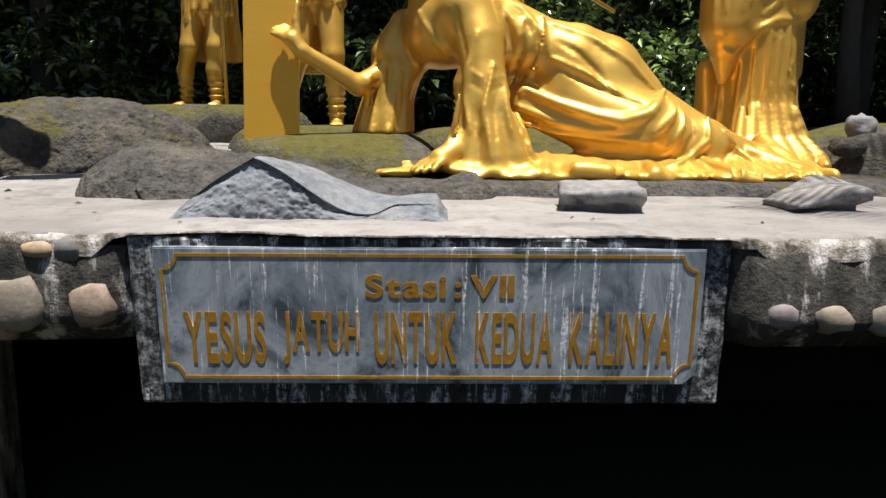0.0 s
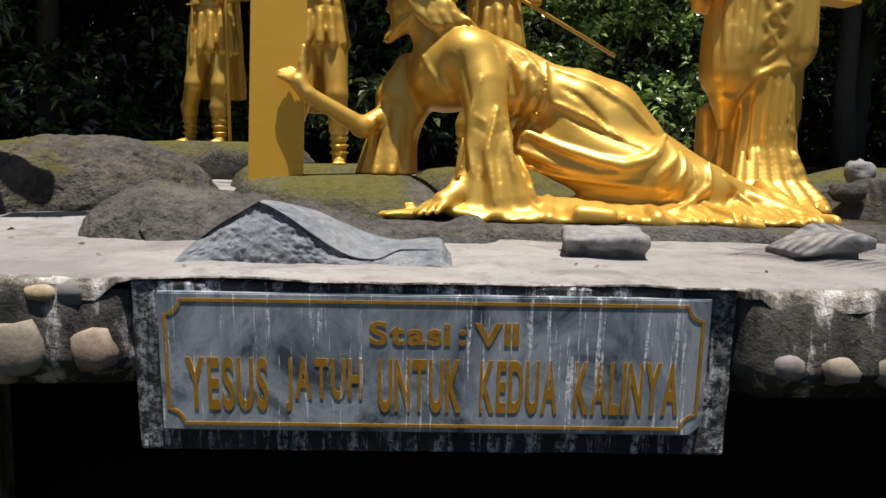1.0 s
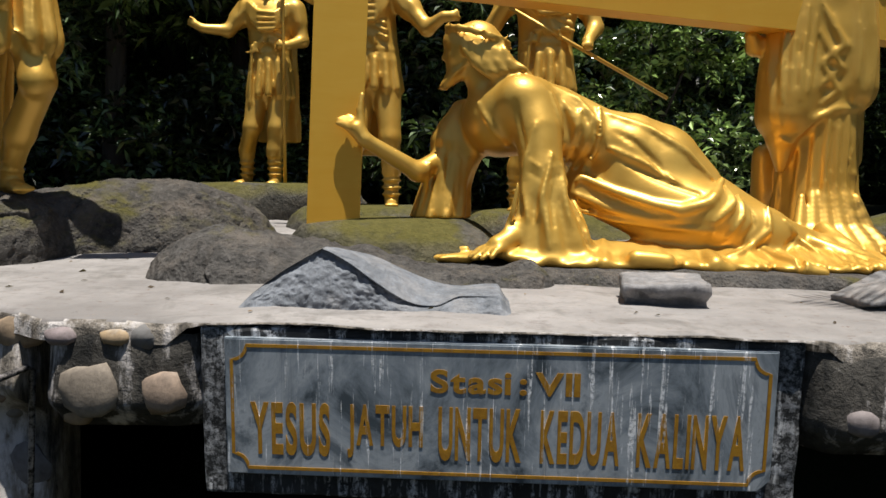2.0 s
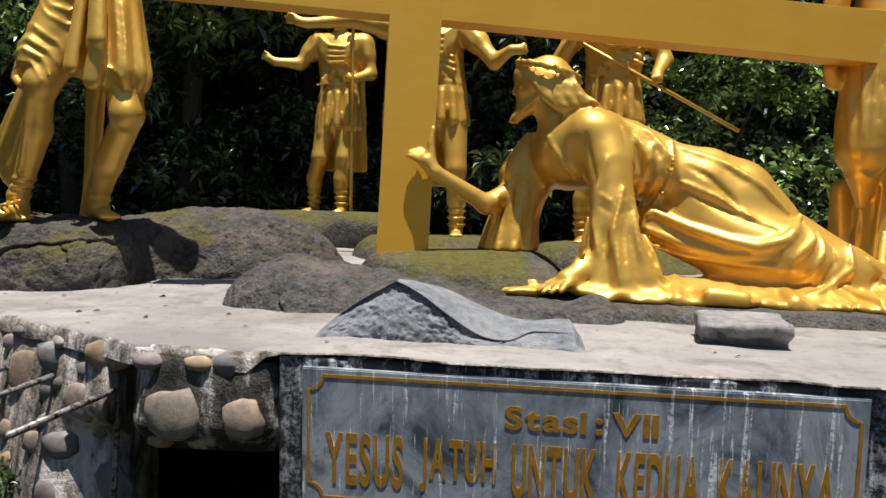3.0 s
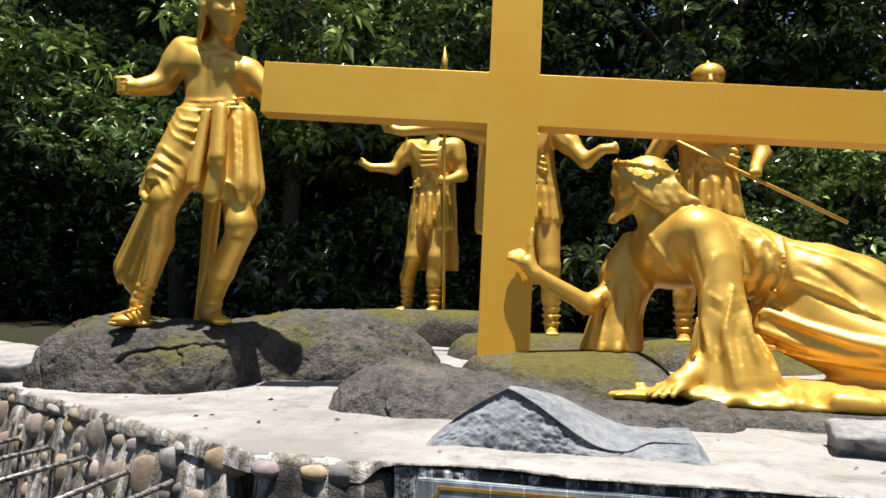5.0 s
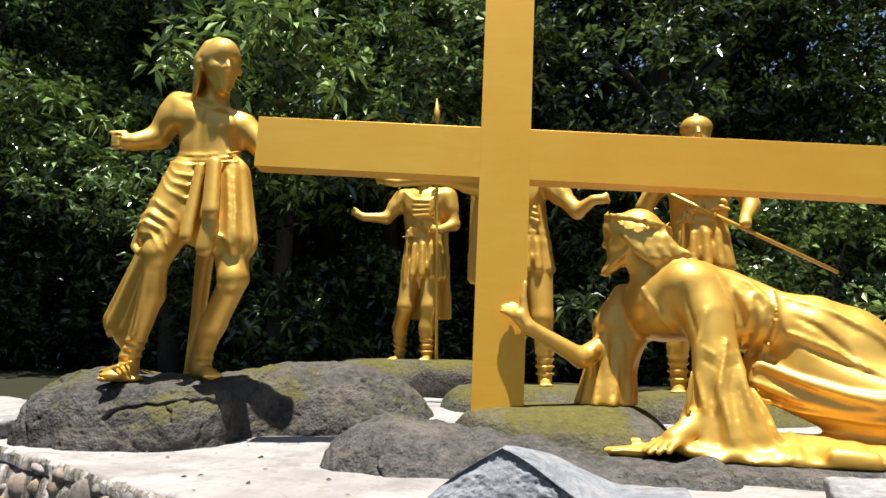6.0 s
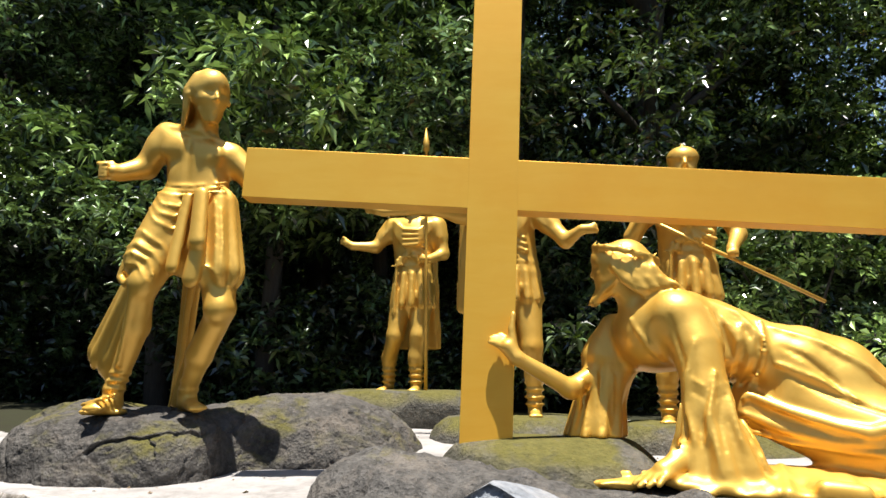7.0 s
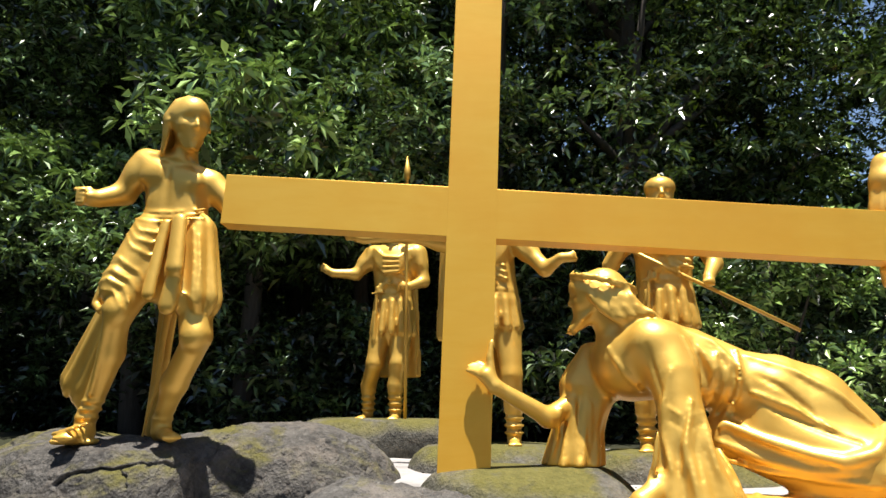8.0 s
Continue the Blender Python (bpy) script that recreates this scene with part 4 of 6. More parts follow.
    c.limb((-0.665, 3.655, 1.79), 0.020, (-0.655, 3.66, 1.87), 0.014, 0.01)
    # neck and head, bowed forward
    c.limb((-0.02, 3.82, 1.88), 0.085, (-0.10, 3.80, 2.04), 0.078, 0.04)
    c.ball((-0.085, 3.80, 2.145), (0.125, 0.102, 0.118), 0.02)
    face(c, (-0.150, 3.795, 2.112), (-1, 0.0, -0.10), 1.0, beard=False)
    c.limb((-0.185, 3.785, 2.000), 0.048, (-0.250, 3.785, 1.930), 0.024, 0.02, folds=7, depth=0.008)
    for i in range(6):
        c.rope([(-0.13 - 0.012 * i, 3.725 + 0.007 * i, 2.05 - 0.012 * i), (-0.19 - 0.012 * i, 3.735 + 0.009 * i, 1.995 - 0.010 * i), (-0.245 - 0.008 * i, 3.765 + 0.006 * i, 1.945 - 0.006 * i)], [0.012, 0.012, 0.006], 0.004)
    for y in (3.765, 3.825):
        c.rope([(-0.248, 3.795, 2.062), (-0.232, y, 2.045), (-0.215, y + (y - 3.795) * 0.5, 2.015)], [0.007, 0.009, 0.007], 0.004)
    # hair: a mass behind, with strands over the near ear to the shoulder
    c.ball((-0.03, 3.80, 2.10), (0.105, 0.102, 0.105), 0.02)
    c.limb((-0.01, 3.79, 2.07), 0.085, (0.06, 3.77, 1.97), 0.085, 0.03)
    for i in range(11):
        a, wave = i / 10, 0.008 * math.sin(i * 2.3)
        c.rope([(-0.165 + 0.20 * a, 3.715 - 0.015 * math.sin(a * 3.1), 2.165 - 0.02 * a), (-0.150 + 0.20 * a, 3.694 + wave, 2.10 - 0.01 * a), (-0.105 + 0.20 * a, 3.690 - wave, 2.035),
                (-0.045 + 0.19 * a, 3.686 + wave, 1.985 + 0.020 * a), (0.02 + 0.17 * a, 3.70, 1.935 + 0.035 * a)], [0.010, 0.017, 0.019, 0.017, 0.010], 0.007)
    # twisted crown
    pt = lambda t, ph: (-0.085 + 0.158 * math.cos(t) + 0.006 * math.sin(7 * t + ph), 3.80 + 0.135 * math.sin(t), 2.178 - 0.040 * math.cos(t) + 0.013 * math.sin(6 * t + ph))
    for i in range(32):
        t0, t1 = 2 * math.pi * i / 32, 2 * math.pi * (i + 1) / 32
        for ph, rr in ((0, 0.011), (2.1, 0.010), (4.2, 0.009)):
            c.limb(pt(t0, ph), rr, pt(t1, ph), rr, 0.002)
        x, y, z = pt(t0, 0)
        c.limb((x, y, z), 0.008, (x + 0.020 * math.cos(t0 + 2 * i), y + 0.022 * math.sin(t0 + i), z + (0.026 if i % 2 else -0.018)), 0.005, 0.002)
    # robe spread on the ground in rolling folds
    rng = random.Random(5)
    c.limb((0.35, 3.66, 1.10), 0.08, (2.05, 3.72, 1.07), 0.085, 0.06, flat=(1, 2.0, 0.8))
    c.limb((0.5, 3.56, 1.085), 0.045, (1.98, 3.54, 1.06), 0.05, 0.04, flat=(1, 1.5, 0.8))
    x = 0.34
    while x < 2.0:
        w = rng.uniform(0.018, 0.045)
        dx, y1 = rng.uniform(-0.10, 0.20), 3.37 + rng.uniform(-0.04, 0.06)
        top = 1.17 - 0.03 * x + rng.uniform(-0.02, 0.02)
        c.limb((x, 3.62, top), w * 0.7, (x + dx, y1, 1.065 + 0.4 * w), w, 0.012)
        if rng.random() < 0.5:
            c.limb((x + dx, y1, 1.07), w, (x + dx + rng.uniform(0.06, 0.16), y1 + rng.uniform(-0.02, 0.04), 1.06), w * 0.6, 0.010)
        x += w * 2 + rng.uniform(0.02, 0.08)
    c.limb((0.66, 3.37, 1.10), 0.045, (0.80, 3.36, 1.09), 0.04, 0.008)
    c.limb((1.85, 3.7, 1.10), 0.09, (2.10, 3.75, 1.05), 0.05, 0.05, folds=6, depth=0.015)
    c.limb((1.72, 3.66, 1.17), 0.04, (2.10, 3.43, 1.05), 0.03, 0.02)
    c.limb((1.92, 3.74, 1.16), 0.04, (2.16, 3.62, 1.05), 0.025, 0.015)
    c.limb((1.95, 3.9, 1.2), 0.07, (2.0, 3.7, 1.1), 0.07, 0.05)
    # folds drawn over the front of the cloth
    c.fold([(0.32, 1.87), (0.355, 1.78), (0.39, 1.67), (0.40, 1.58)], 0.026, cut=True)
    c.fold([(0.10, 1.84), (0.13, 1.70), (0.16, 1.58)], 0.012, cut=True)
    c.fold([(0.12, 1.44), (0.10, 1.30), (0.06, 1.20)], 0.016)
    c.fold([(0.22, 1.44), (0.25, 1.30), (0.27, 1.14)], 0.020)
    c.fold([(0.40, 1.40), (0.43, 1.27), (0.47, 1.14)], 0.022)
    c.fold([(0.16, 1.56), (0.24, 1.50), (0.33, 1.53)], 0.009)
    c.fold([(0.16, 1.50), (0.24, 1.45), (0.33, 1.48)], 0.007, cut=True)
    c.fold([(0.30, 1.92), (0.42, 1.86), (0.52, 1.74), (0.56, 1.64)], 0.016)
    c.fold([(0.33, 1.88), (0.43, 1.80), (0.50, 1.70)], 0.012, cut=True)
    c.fold([(0.57, 1.79), (0.78, 1.71), (0.95, 1.60), (1.09, 1.48)], 0.022)
    c.fold([(0.57, 1.62), (0.75, 1.54), (0.92, 1.43)], 0.018)
    c.fold([(0.46, 1.47), (0.61, 1.40), (0.78, 1.34), (0.90, 1.32), (1.02, 1.36), (1.14, 1.47)], 0.036)
    c.fold([(0.42, 1.39), (0.58, 1.325), (0.77, 1.28), (0.94, 1.28)], 0.028)
    c.fold([(0.44, 1.31), (0.61, 1.27), (0.88, 1.24), (1.04, 1.23)], 0.022)
    c.fold([(1.17, 1.44), (1.15, 1.36), (1.04, 1.27)], 0.026)
    c.fold([(1.24, 1.40), (1.22, 1.30), (1.12, 1.20)], 0.020)
    c.fold([(1.41, 1.34), (1.39, 1.23), (1.27, 1.15), (1.11, 1.11)], 0.024)
    c.fold([(1.52, 1.28), (1.60, 1.20), (1.70, 1.12)], 0.022)
    c.fold([(0.60, 1.70), (0.70, 1.64), (0.80, 1.54), (0.84, 1.48)], 0.018, cut=True)
    c.fold([(0.62, 1.56), (0.78, 1.48), (0.98, 1.40)], 0.016, cut=True)
    c.fold([(0.50, 1.42), (0.66, 1.35), (0.86, 1.30)], 0.014, cut=True)
    c.fold([(1.28, 1.34), (1.30, 1.26), (1.22, 1.18)], 0.014, cut=True)
    c.fold([(1.60, 1.21), (1.52, 1.15), (1.44, 1.08)], 0.022, cut=True)
    c.fold([(0.28, 1.88), (0.32, 1.74), (0.36, 1.62)], 0.016)
    c.fold([(0.43, 1.80), (0.40, 1.66), (0.36, 1.52)], 0.017)
    c.fold([(0.49, 1.77), (0.46, 1.64), (0.40, 1.50)], 0.014)
    c.fold([(0.35, 1.80), (0.36, 1.68), (0.355, 1.60)], 0.018, cut=True)
    c.fold([(0.44, 1.72), (0.42, 1.62)], 0.012, cut=True)
    c.fold([(0.36, 1.55), (0.37, 1.42), (0.41, 1.28)], 0.03, cut=True)
    c.fold([(0.20, 1.72), (0.155, 1.56), (0.15, 1.40), (0.17, 1.26)], 0.016)
    c.fold([(0.28, 1.58), (0.24, 1.43), (0.22, 1.26)], 0.016)
    c.fold([(0.33, 1.52), (0.34, 1.38), (0.37, 1.24)], 0.018)
    c.fold([(0.245, 1.52), (0.20, 1.38), (0.195, 1.26)], 0.012, cut=True)
    c.fold([(0.30, 1.48), (0.28, 1.36), (0.29, 1.24)], 0.014, cut=True)
    c.fold([(-0.08, 1.84), (-0.02, 1.74), (0.06, 1.66)], 0.012)
    c.fold([(-0.05, 1.78), (0.0, 1.70), (0.08, 1.62)], 0.012)
    c.fold([(-0.32, 1.54), (-0.35, 1.39), (-0.38, 1.28)], 0.018)
    c.fold([(-0.25, 1.56), (-0.26, 1.39), (-0.27, 1.28)], 0.018)
    c.fold([(-0.17, 1.56), (-0.18, 1.40), (-0.20, 1.28)], 0.016)
    c.fold([(-0.285, 1.50), (-0.30, 1.30)], 0.014, cut=True)
    c.fold([(-0.21, 1.50), (-0.23, 1.30)], 0.014, cut=True)
    c.ripple((0.55, 3.2, 1.0), (2.3, 4.3, 1.8), 0.0022, 17.0, 1.0)
    # rope belt
    rope = [(0.525, 1.82), (0.525, 1.70), (0.51, 1.61), (0.47, 1.53), (0.43, 1.46)]
    for i in range(26):
        f = i / 25 * 4
        k = min(3, int(f))
        x = rope[k][0] + (rope[k + 1][0] - rope[k][0]) * (f - k)
        z = rope[k][1] + (rope[k + 1][1] - rope[k][1]) * (f - k)
        c.ball((x, c.front(x, z) - 0.004, z), (0.017, 0.015, 0.012), 0.003)
    man = statue("fallen_statue", c, "gold painted statue of a fallen robed figure with a twisted crown", soften=7)
    for v in man.data.vertices:
        if v.co.x > 1.15:
            v.co.x = 1.15 + (v.co.x - 1.15) * 0.74


def standing_man():
    c = Clay((-3.5, 3.05, 1.30), (-1.75, 4.15, 3.42), 0.0092)
    # legs
    c.limb((-2.53, 3.60, 2.42), 0.13, (-2.625, 3.43, 2.04), 0.095, 0.04)
    c.ball((-2.62, 3.40, 2.03), (0.072, 0.062, 0.08), 0.03)
    c.limb((-2.625, 3.43, 2.03), 0.070, (-2.70, 3.49, 1.82), 0.078, 0.03)
    c.limb((-2.70, 3.49, 1.82), 0.076, (-2.85, 3.52, 1.47), 0.042, 0.03)
    c.limb((-2.66, 3.375, 1.96), 0.020, (-2.78, 3.44, 1.60), 0.014, 0.03)
    foot_shape(c, (-2.85, 3.52, 1.47), (-2.86, 3.53, 1.39), (-2.83, 3.36, 1.375), 0.052)
    for a in (0.0, 0.05, 0.10):
        c.limb((-2.915, 3.47 - a, 1.41 - 0.2 * a), 0.012, (-2.78, 3.44 - a, 1.44 - 0.2 * a), 0.012, 0.005)
    c.limb((-2.33, 3.64, 2.42), 0.12, (-2.22, 3.55, 1.92), 0.086, 0.04)
    c.ball((-2.21, 3.51, 1.90), (0.066, 0.055, 0.075), 0.03)
    c.limb((-2.22, 3.57, 1.90), 0.076, (-2.39, 3.66, 1.66), 0.072, 0.03)
    c.limb((-2.39, 3.66, 1.66), 0.070, (-2.495, 3.73, 1.45), 0.042, 0.03)
    foot_shape(c, (-2.495, 3.73, 1.45), (-2.495, 3.74, 1.39), (-2.35, 3.60, 1.375), 0.05)
    # torso, turned a little from the beam
    c.limb((-2.45, 3.62, 2.52), 0.148, (-2.46, 3.62, 2.76), 0.158, 0.06, flat=(1.25, 0.8, 1))
    c.limb((-2.62, 3.585, 2.905), 0.098, (-2.31, 3.68, 2.80), 0.092, 0.07)
    c.limb((-2.56, 3.60, 2.93), 0.06, (-2.42, 3.61, 2.98), 0.06, 0.06)
    for x, y, z in ((-2.545, 3.505, 2.835), (-2.36, 3.545, 2.79)):
        c.ball((x, y, z), (0.098, 0.034, 0.068), 0.03)
        c.ball((x + 0.02, y + 0.0, z - 0.16), (0.040, 0.016, 0.05), 0.03)
        c.ball((x + 0.02, y + 0.005, z - 0.26), (0.042, 0.014, 0.045), 0.03)
    c.limb((-2.45, 3.495, 2.86), 0.012, (-2.44, 3.475, 2.62), 0.010, -0.03)
    c.limb((-2.42, 3.535, 2.935), 0.014, (-2.60, 3.525, 2.965), 0.016, 0.02)
    c.limb((-2.39, 3.55, 2.92), 0.014, (-2.27, 3.62, 2.865), 0.016, 0.02)
    # arms
    c.limb((-2.665, 3.58, 2.925), 0.092, (-2.775, 3.54, 2.745), 0.070, 0.03)
    c.ball((-2.705, 3.53, 2.85), (0.065, 0.055, 0.085), 0.04)
    c.limb((-2.775, 3.54, 2.735), 0.068, (-2.855, 3.42, 2.675), 0.050, 0.025)
    c.ball((-2.88, 3.39, 2.672), (0.056, 0.058, 0.048), 0.012)
    for i in range(4):
        c.rope([(-2.925, 3.375, 2.705 - 0.024 * i), (-2.915, 3.335, 2.703 - 0.024 * i), (-2.87, 3.325, 2.70 - 0.024 * i)], [0.014, 0.015, 0.013], 0.003)
    c.limb((-2.88, 3.38, 2.72), 0.018, (-2.945, 3.345, 2.715), 0.013, 0.005)
    c.limb((-2.27, 3.67, 2.80), 0.088, (-2.15, 3.70, 2.68), 0.070, 0.03)
    c.limb((-2.15, 3.70, 2.68), 0.066, (-2.0, 3.71, 2.62), 0.05, 0.03)
    c.ball((-1.97, 3.71, 2.62), (0.05, 0.05, 0.06), 0.02)
    # neck, head and long hair
    c.limb((-2.43, 3.61, 2.92), 0.074, (-2.385, 3.57, 3.08), 0.064, 0.03)
    face(c, (-2.375, 3.55, 3.150), (0.80, -0.60, -0.12), 1.20)
    c.ball((-2.405, 3.585, 3.185), (0.122, 0.115, 0.120), 0.012)
    for i in range(11):
        a = i / 10
        x, y = -2.455 - 0.050 * math.sin(a * 3.1), 3.455 + 0.20 * a
        c.rope([(-2.36 - 0.05 * a, 3.50 + 0.12 * a, 3.285 - 0.01 * a), (x + 0.040, y + 0.02, 3.25), (x - 0.005, y + 0.005, 3.16), (x - 0.010, y + 0.02, 3.05), (x - 0.035, y + 0.035, 2.95)],
               [0.016, 0.022, 0.023, 0.022, 0.012], 0.008)
    # skirt and its hanging cloth
    c.limb((-2.43, 3.63, 2.52), 0.155, (-2.42, 3.61, 2.26), 0.185, 0.04, flat=(1.15, 0.8, 1))
    c.limb((-2.29, 3.60, 2.50), 0.11, (-2.245, 3.57, 2.12), 0.135, 0.008, flat=(0.95, 0.95, 1), folds=7, depth=0.016)
    c.limb((-2.55, 3.57, 2.48), 0.135, (-2.66, 3.46, 2.17), 0.122, 0.012)
    c.limb((-2.405, 3.46, 2.52), 0.030, (-2.43, 3.40, 2.12), 0.040, 0.006, flat=(1, 0.7, 1))
    c.limb((-2.315, 3.45, 2.53), 0.044, (-2.295, 3.41, 2.26), 0.050, 0.006, flat=(1, 0.7, 1))
    c.limb((-2.30, 3.43, 2.24), 0.046, (-2.33, 3.43, 2.06), 0.052, 0.006, flat=(1, 0.7, 1))
    # belt and folds drawn over the cloth
    for dz in (0.05, 0.02, -0.01):
        c.fold([(-2.63, 2.58 + dz), (-2.52, 2.55 + dz), (-2.40, 2.545 + dz), (-2.22, 2.575 + dz)], 0.0115)
    c.fold([(-2.60, 2.54), (-2.54, 2.48), (-2.46, 2.47), (-2.42, 2.50)], 0.0101)
    c.fold([(-2.62, 2.50), (-2.55, 2.43), (-2.47, 2.41), (-2.42, 2.44)], 0.0101)
    c.fold([(-2.64, 2.47), (-2.56, 2.38), (-2.48, 2.34), (-2.43, 2.36)], 0.0101)
    c.fold([(-2.73, 2.34), (-2.62, 2.32), (-2.52, 2.25), (-2.46, 2.12)], 0.0094)
    c.fold([(-2.75, 2.24), (-2.64, 2.25), (-2.55, 2.20), (-2.49, 2.09)], 0.0101)
    c.fold([(-2.76, 2.18), (-2.66, 2.20), (-2.57, 2.16), (-2.52, 2.06)], 0.0101)
    c.fold([(-2.76, 2.10), (-2.70, 2.14), (-2.61, 2.13), (-2.55, 2.04)], 0.0115)
    c.fold([(-2.74, 2.29), (-2.62, 2.285), (-2.52, 2.22)], 0.0072, cut=True)
    c.fold([(-2.75, 2.21), (-2.65, 2.225), (-2.56, 2.18)], 0.0072, cut=True)
    c.fold([(-2.26, 2.50), (-2.22, 2.30), (-2.20, 2.08)], 0.0086)
    c.fold([(-2.22, 2.46), (-2.18, 2.25), (-2.17, 2.06)], 0.0086)
    c.fold([(-2.28, 2.14), (-2.20, 2.10), (-2.16, 2.02)], 0.0101)
    # cloak behind: a loop at the hip, a fall beside the leg, and a hollow sheet between the legs
    c.limb((-2.74, 3.70, 2.40), 0.09, (-2.97, 3.74, 2.16), 0.055, 0.02, flat=(1, 0.6, 1))
    c.rope([(-2.86, 3.68, 2.34), (-2.98, 3.70, 2.22), (-3.01, 3.70, 2.12), (-2.94, 3.66, 2.07), (-2.86, 3.64, 2.14)], [0.018, 0.022, 0.024, 0.022, 0.014], 0.012)
    c.limb((-3.02, 3.86, 2.14), 0.07, (-3.26, 3.94, 1.68), 0.11, 0.01, flat=(1, 0.45, 1), folds=5, depth=0.020)
    c.limb((-3.26, 3.94, 1.68), 0.085, (-3.20, 3.96, 1.50), 0.04, 0.02, flat=(1, 0.5, 1))
    c.rope([(-2.50, 3.72, 2.12), (-2.54, 3.74, 1.90), (-2.565, 3.76, 1.66), (-2.595, 3.75, 1.52), (-2.62, 3.74, 1.36)], [0.026, 0.020, 0.016, 0.012, 0.010], 0.01)
    c.limb((-2.56, 3.80, 2.10), 0.03, (-2.74, 3.98, 1.38), 0.03, 0.02, flat=(2.2, 1, 1))
    c.limb((-2.93, 3.42, 1.35), 0.03, (-2.78, 3.5, 1.35), 0.03, 0.02, flat=(1, 1.6, 0.6))
    leg_wraps(c, (-2.80, 3.51, 1.58), (-2.85, 3.52, 1.45), 0.050, 3)
    leg_wraps(c, (-2.46, 3.71, 1.54), (-2.495, 3.73, 1.44), 0.050, 2)
    man = statue("standing_statue", c, "gold painted statue of a bare-chested man in a wrapped skirt")
    for v in man.data.vertices:
        v.co.x -= 0.035 * step(-2.78, -2.55, v.co.x)


def soldier(c, x, y, z, feet, hands_at, hem, cape=1, helmet=False, body=(0, 0)):
    """A soldier in a strapped skirt. feet: two plan offsets; hands_at: for each arm shoulder, elbow, wrist and finger tip."""
    hip = np.array((x + body[0], y, z + 1.02))
    for i, (fx, fy) in enumerate(feet):
        s = -1 if i == 0 else 1
        knee = (hip[0] + s * 0.09 + (fx - s * 0.1) * 0.4, y - 0.08, z + 0.52)
        c.limb((hip[0] + s * 0.09, y, z + 0.95), 0.115, knee, 0.08, 0.03)
        c.limb(knee, 0.078, (x + fx, y + fy + 0.03, z + 0.32), 0.07, 0.03)
        c.limb((x + fx, y + fy + 0.03, z + 0.32), 0.068, (x + fx, y + fy + 0.05, z + 0.10), 0.045, 0.03)
        foot_shape(c, (x + fx, y + fy + 0.05, z + 0.10), (x + fx, y + fy + 0.05, z + 0.04), (x + fx + s * 0.02, y + fy - 0.12, z + 0.03))
        leg_wraps(c, (x + fx, y + fy + 0.03, z + 0.34), (x + fx, y + fy + 0.05, z + 0.08), 0.066, 5)
    # skirt of straps
    bot = hip[2] + hem
    c.limb((hip[0], y, z + 1.12), 0.15, (hip[0], y, bot + 0.10), 0.18, 0.03, flat=(1, 0.8, 1), folds=12, depth=0.01)
    for i in range(13):
        t = 2 * math.pi * i / 13
        c.limb((hip[0] + 0.165 * math.cos(t), y + 0.135 * math.sin(t), z + 1.08), 0.028, (hip[0] + 0.195 * math.cos(t), y + 0.16 * math.sin(t), bot), 0.034, 0.006, flat=(1, 1, 1))
    # chest, belt, straps
    c.limb((hip[0], y, z + 1.14), 0.155, (x, y, z + 1.45), 0.185, 0.05, flat=(1.15, 0.8, 1))
    c.limb((x - 0.17, y, z + 1.555), 0.095, (x + 0.17, y, z + 1.555), 0.095, 0.05)
    for i in range(4):
        c.rope([(x - 0.17, y - 0.10, z + 1.60 - 0.03 * i), (x - 0.06, y - 0.165, z + 1.50 - 0.05 * i), (x + 0.08, y - 0.165, z + 1.49 - 0.045 * i), (x + 0.17, y - 0.10, z + 1.58 - 0.03 * i)], [0.014, 0.02, 0.02, 0.014], 0.008)
    for i in range(12):
        t0, t1 = 2 * math.pi * i / 12, 2 * math.pi * (i + 1) / 12
        for dz in (1.12, 1.16):
            c.limb((hip[0] + 0.165 * math.cos(t0), y + 0.13 * math.sin(t0), z + dz), 0.018, (hip[0] + 0.165 * math.cos(t1), y + 0.13 * math.sin(t1), z + dz), 0.018, 0.008)
    for s in (-1, 1):
        c.limb((x + s * 0.13, y - 0.10, z + 1.55), 0.02, (x - s * 0.08, y - 0.14, z + 1.2), 0.02, 0.008)
        c.ball((x + s * 0.075, y - 0.10, z + 1.44), (0.085, 0.05, 0.07), 0.03)
    for i in range(5):
        c.limb((x - 0.13 + 0.02 * i, y - 0.125, z + 1.52 - 0.05 * i), 0.016, (x + 0.13 + 0.01 * i, y - 0.12, z + 1.44 - 0.05 * i), 0.018, 0.010)
        c.ball((x - 0.09 + 0.04 * i, y - 0.15, z + 1.24 + 0.01 * (i % 2)), (0.02, 0.014, 0.02), 0.005)
    # short sword at the belt
    c.limb((x - 0.12, y - 0.15, z + 1.22), 0.016, (x - 0.15, y - 0.14, z + 0.72), 0.018, 0.006)
    c.limb((x - 0.17, y - 0.15, z + 1.16), 0.013, (x - 0.07, y - 0.15, z + 1.17), 0.013, 0.006)
    # arms
    for sh, el, wr, tip in hands_at:
        c.limb(sh, 0.082, el, 0.058, 0.03)
        c.limb(sh, 0.095, tuple(np.array(sh) * 0.6 + np.array(el) * 0.4), 0.085, 0.03, folds=6, depth=0.006)
        c.limb(el, 0.056, wr, 0.038, 0.025)
        w, t = np.array(wr, float), np.array(tip, float)
        d = (t - w) / (np.linalg.norm(t - w) + 1e-6)
        side = np.cross(d, (0, 1.0, 0.3))
        hand_shape(c, w, w + d * 0.06, t, side / (np.linalg.norm(side) + 1e-6) * 0.021, 0.032)
    # neck and head
    c.limb((x, y, z + 1.6), 0.066, (x, y - 0.015, z + 1.72), 0.06, 0.03)
    head(c, x, y - 0.02, z + 1.80, 0.10)
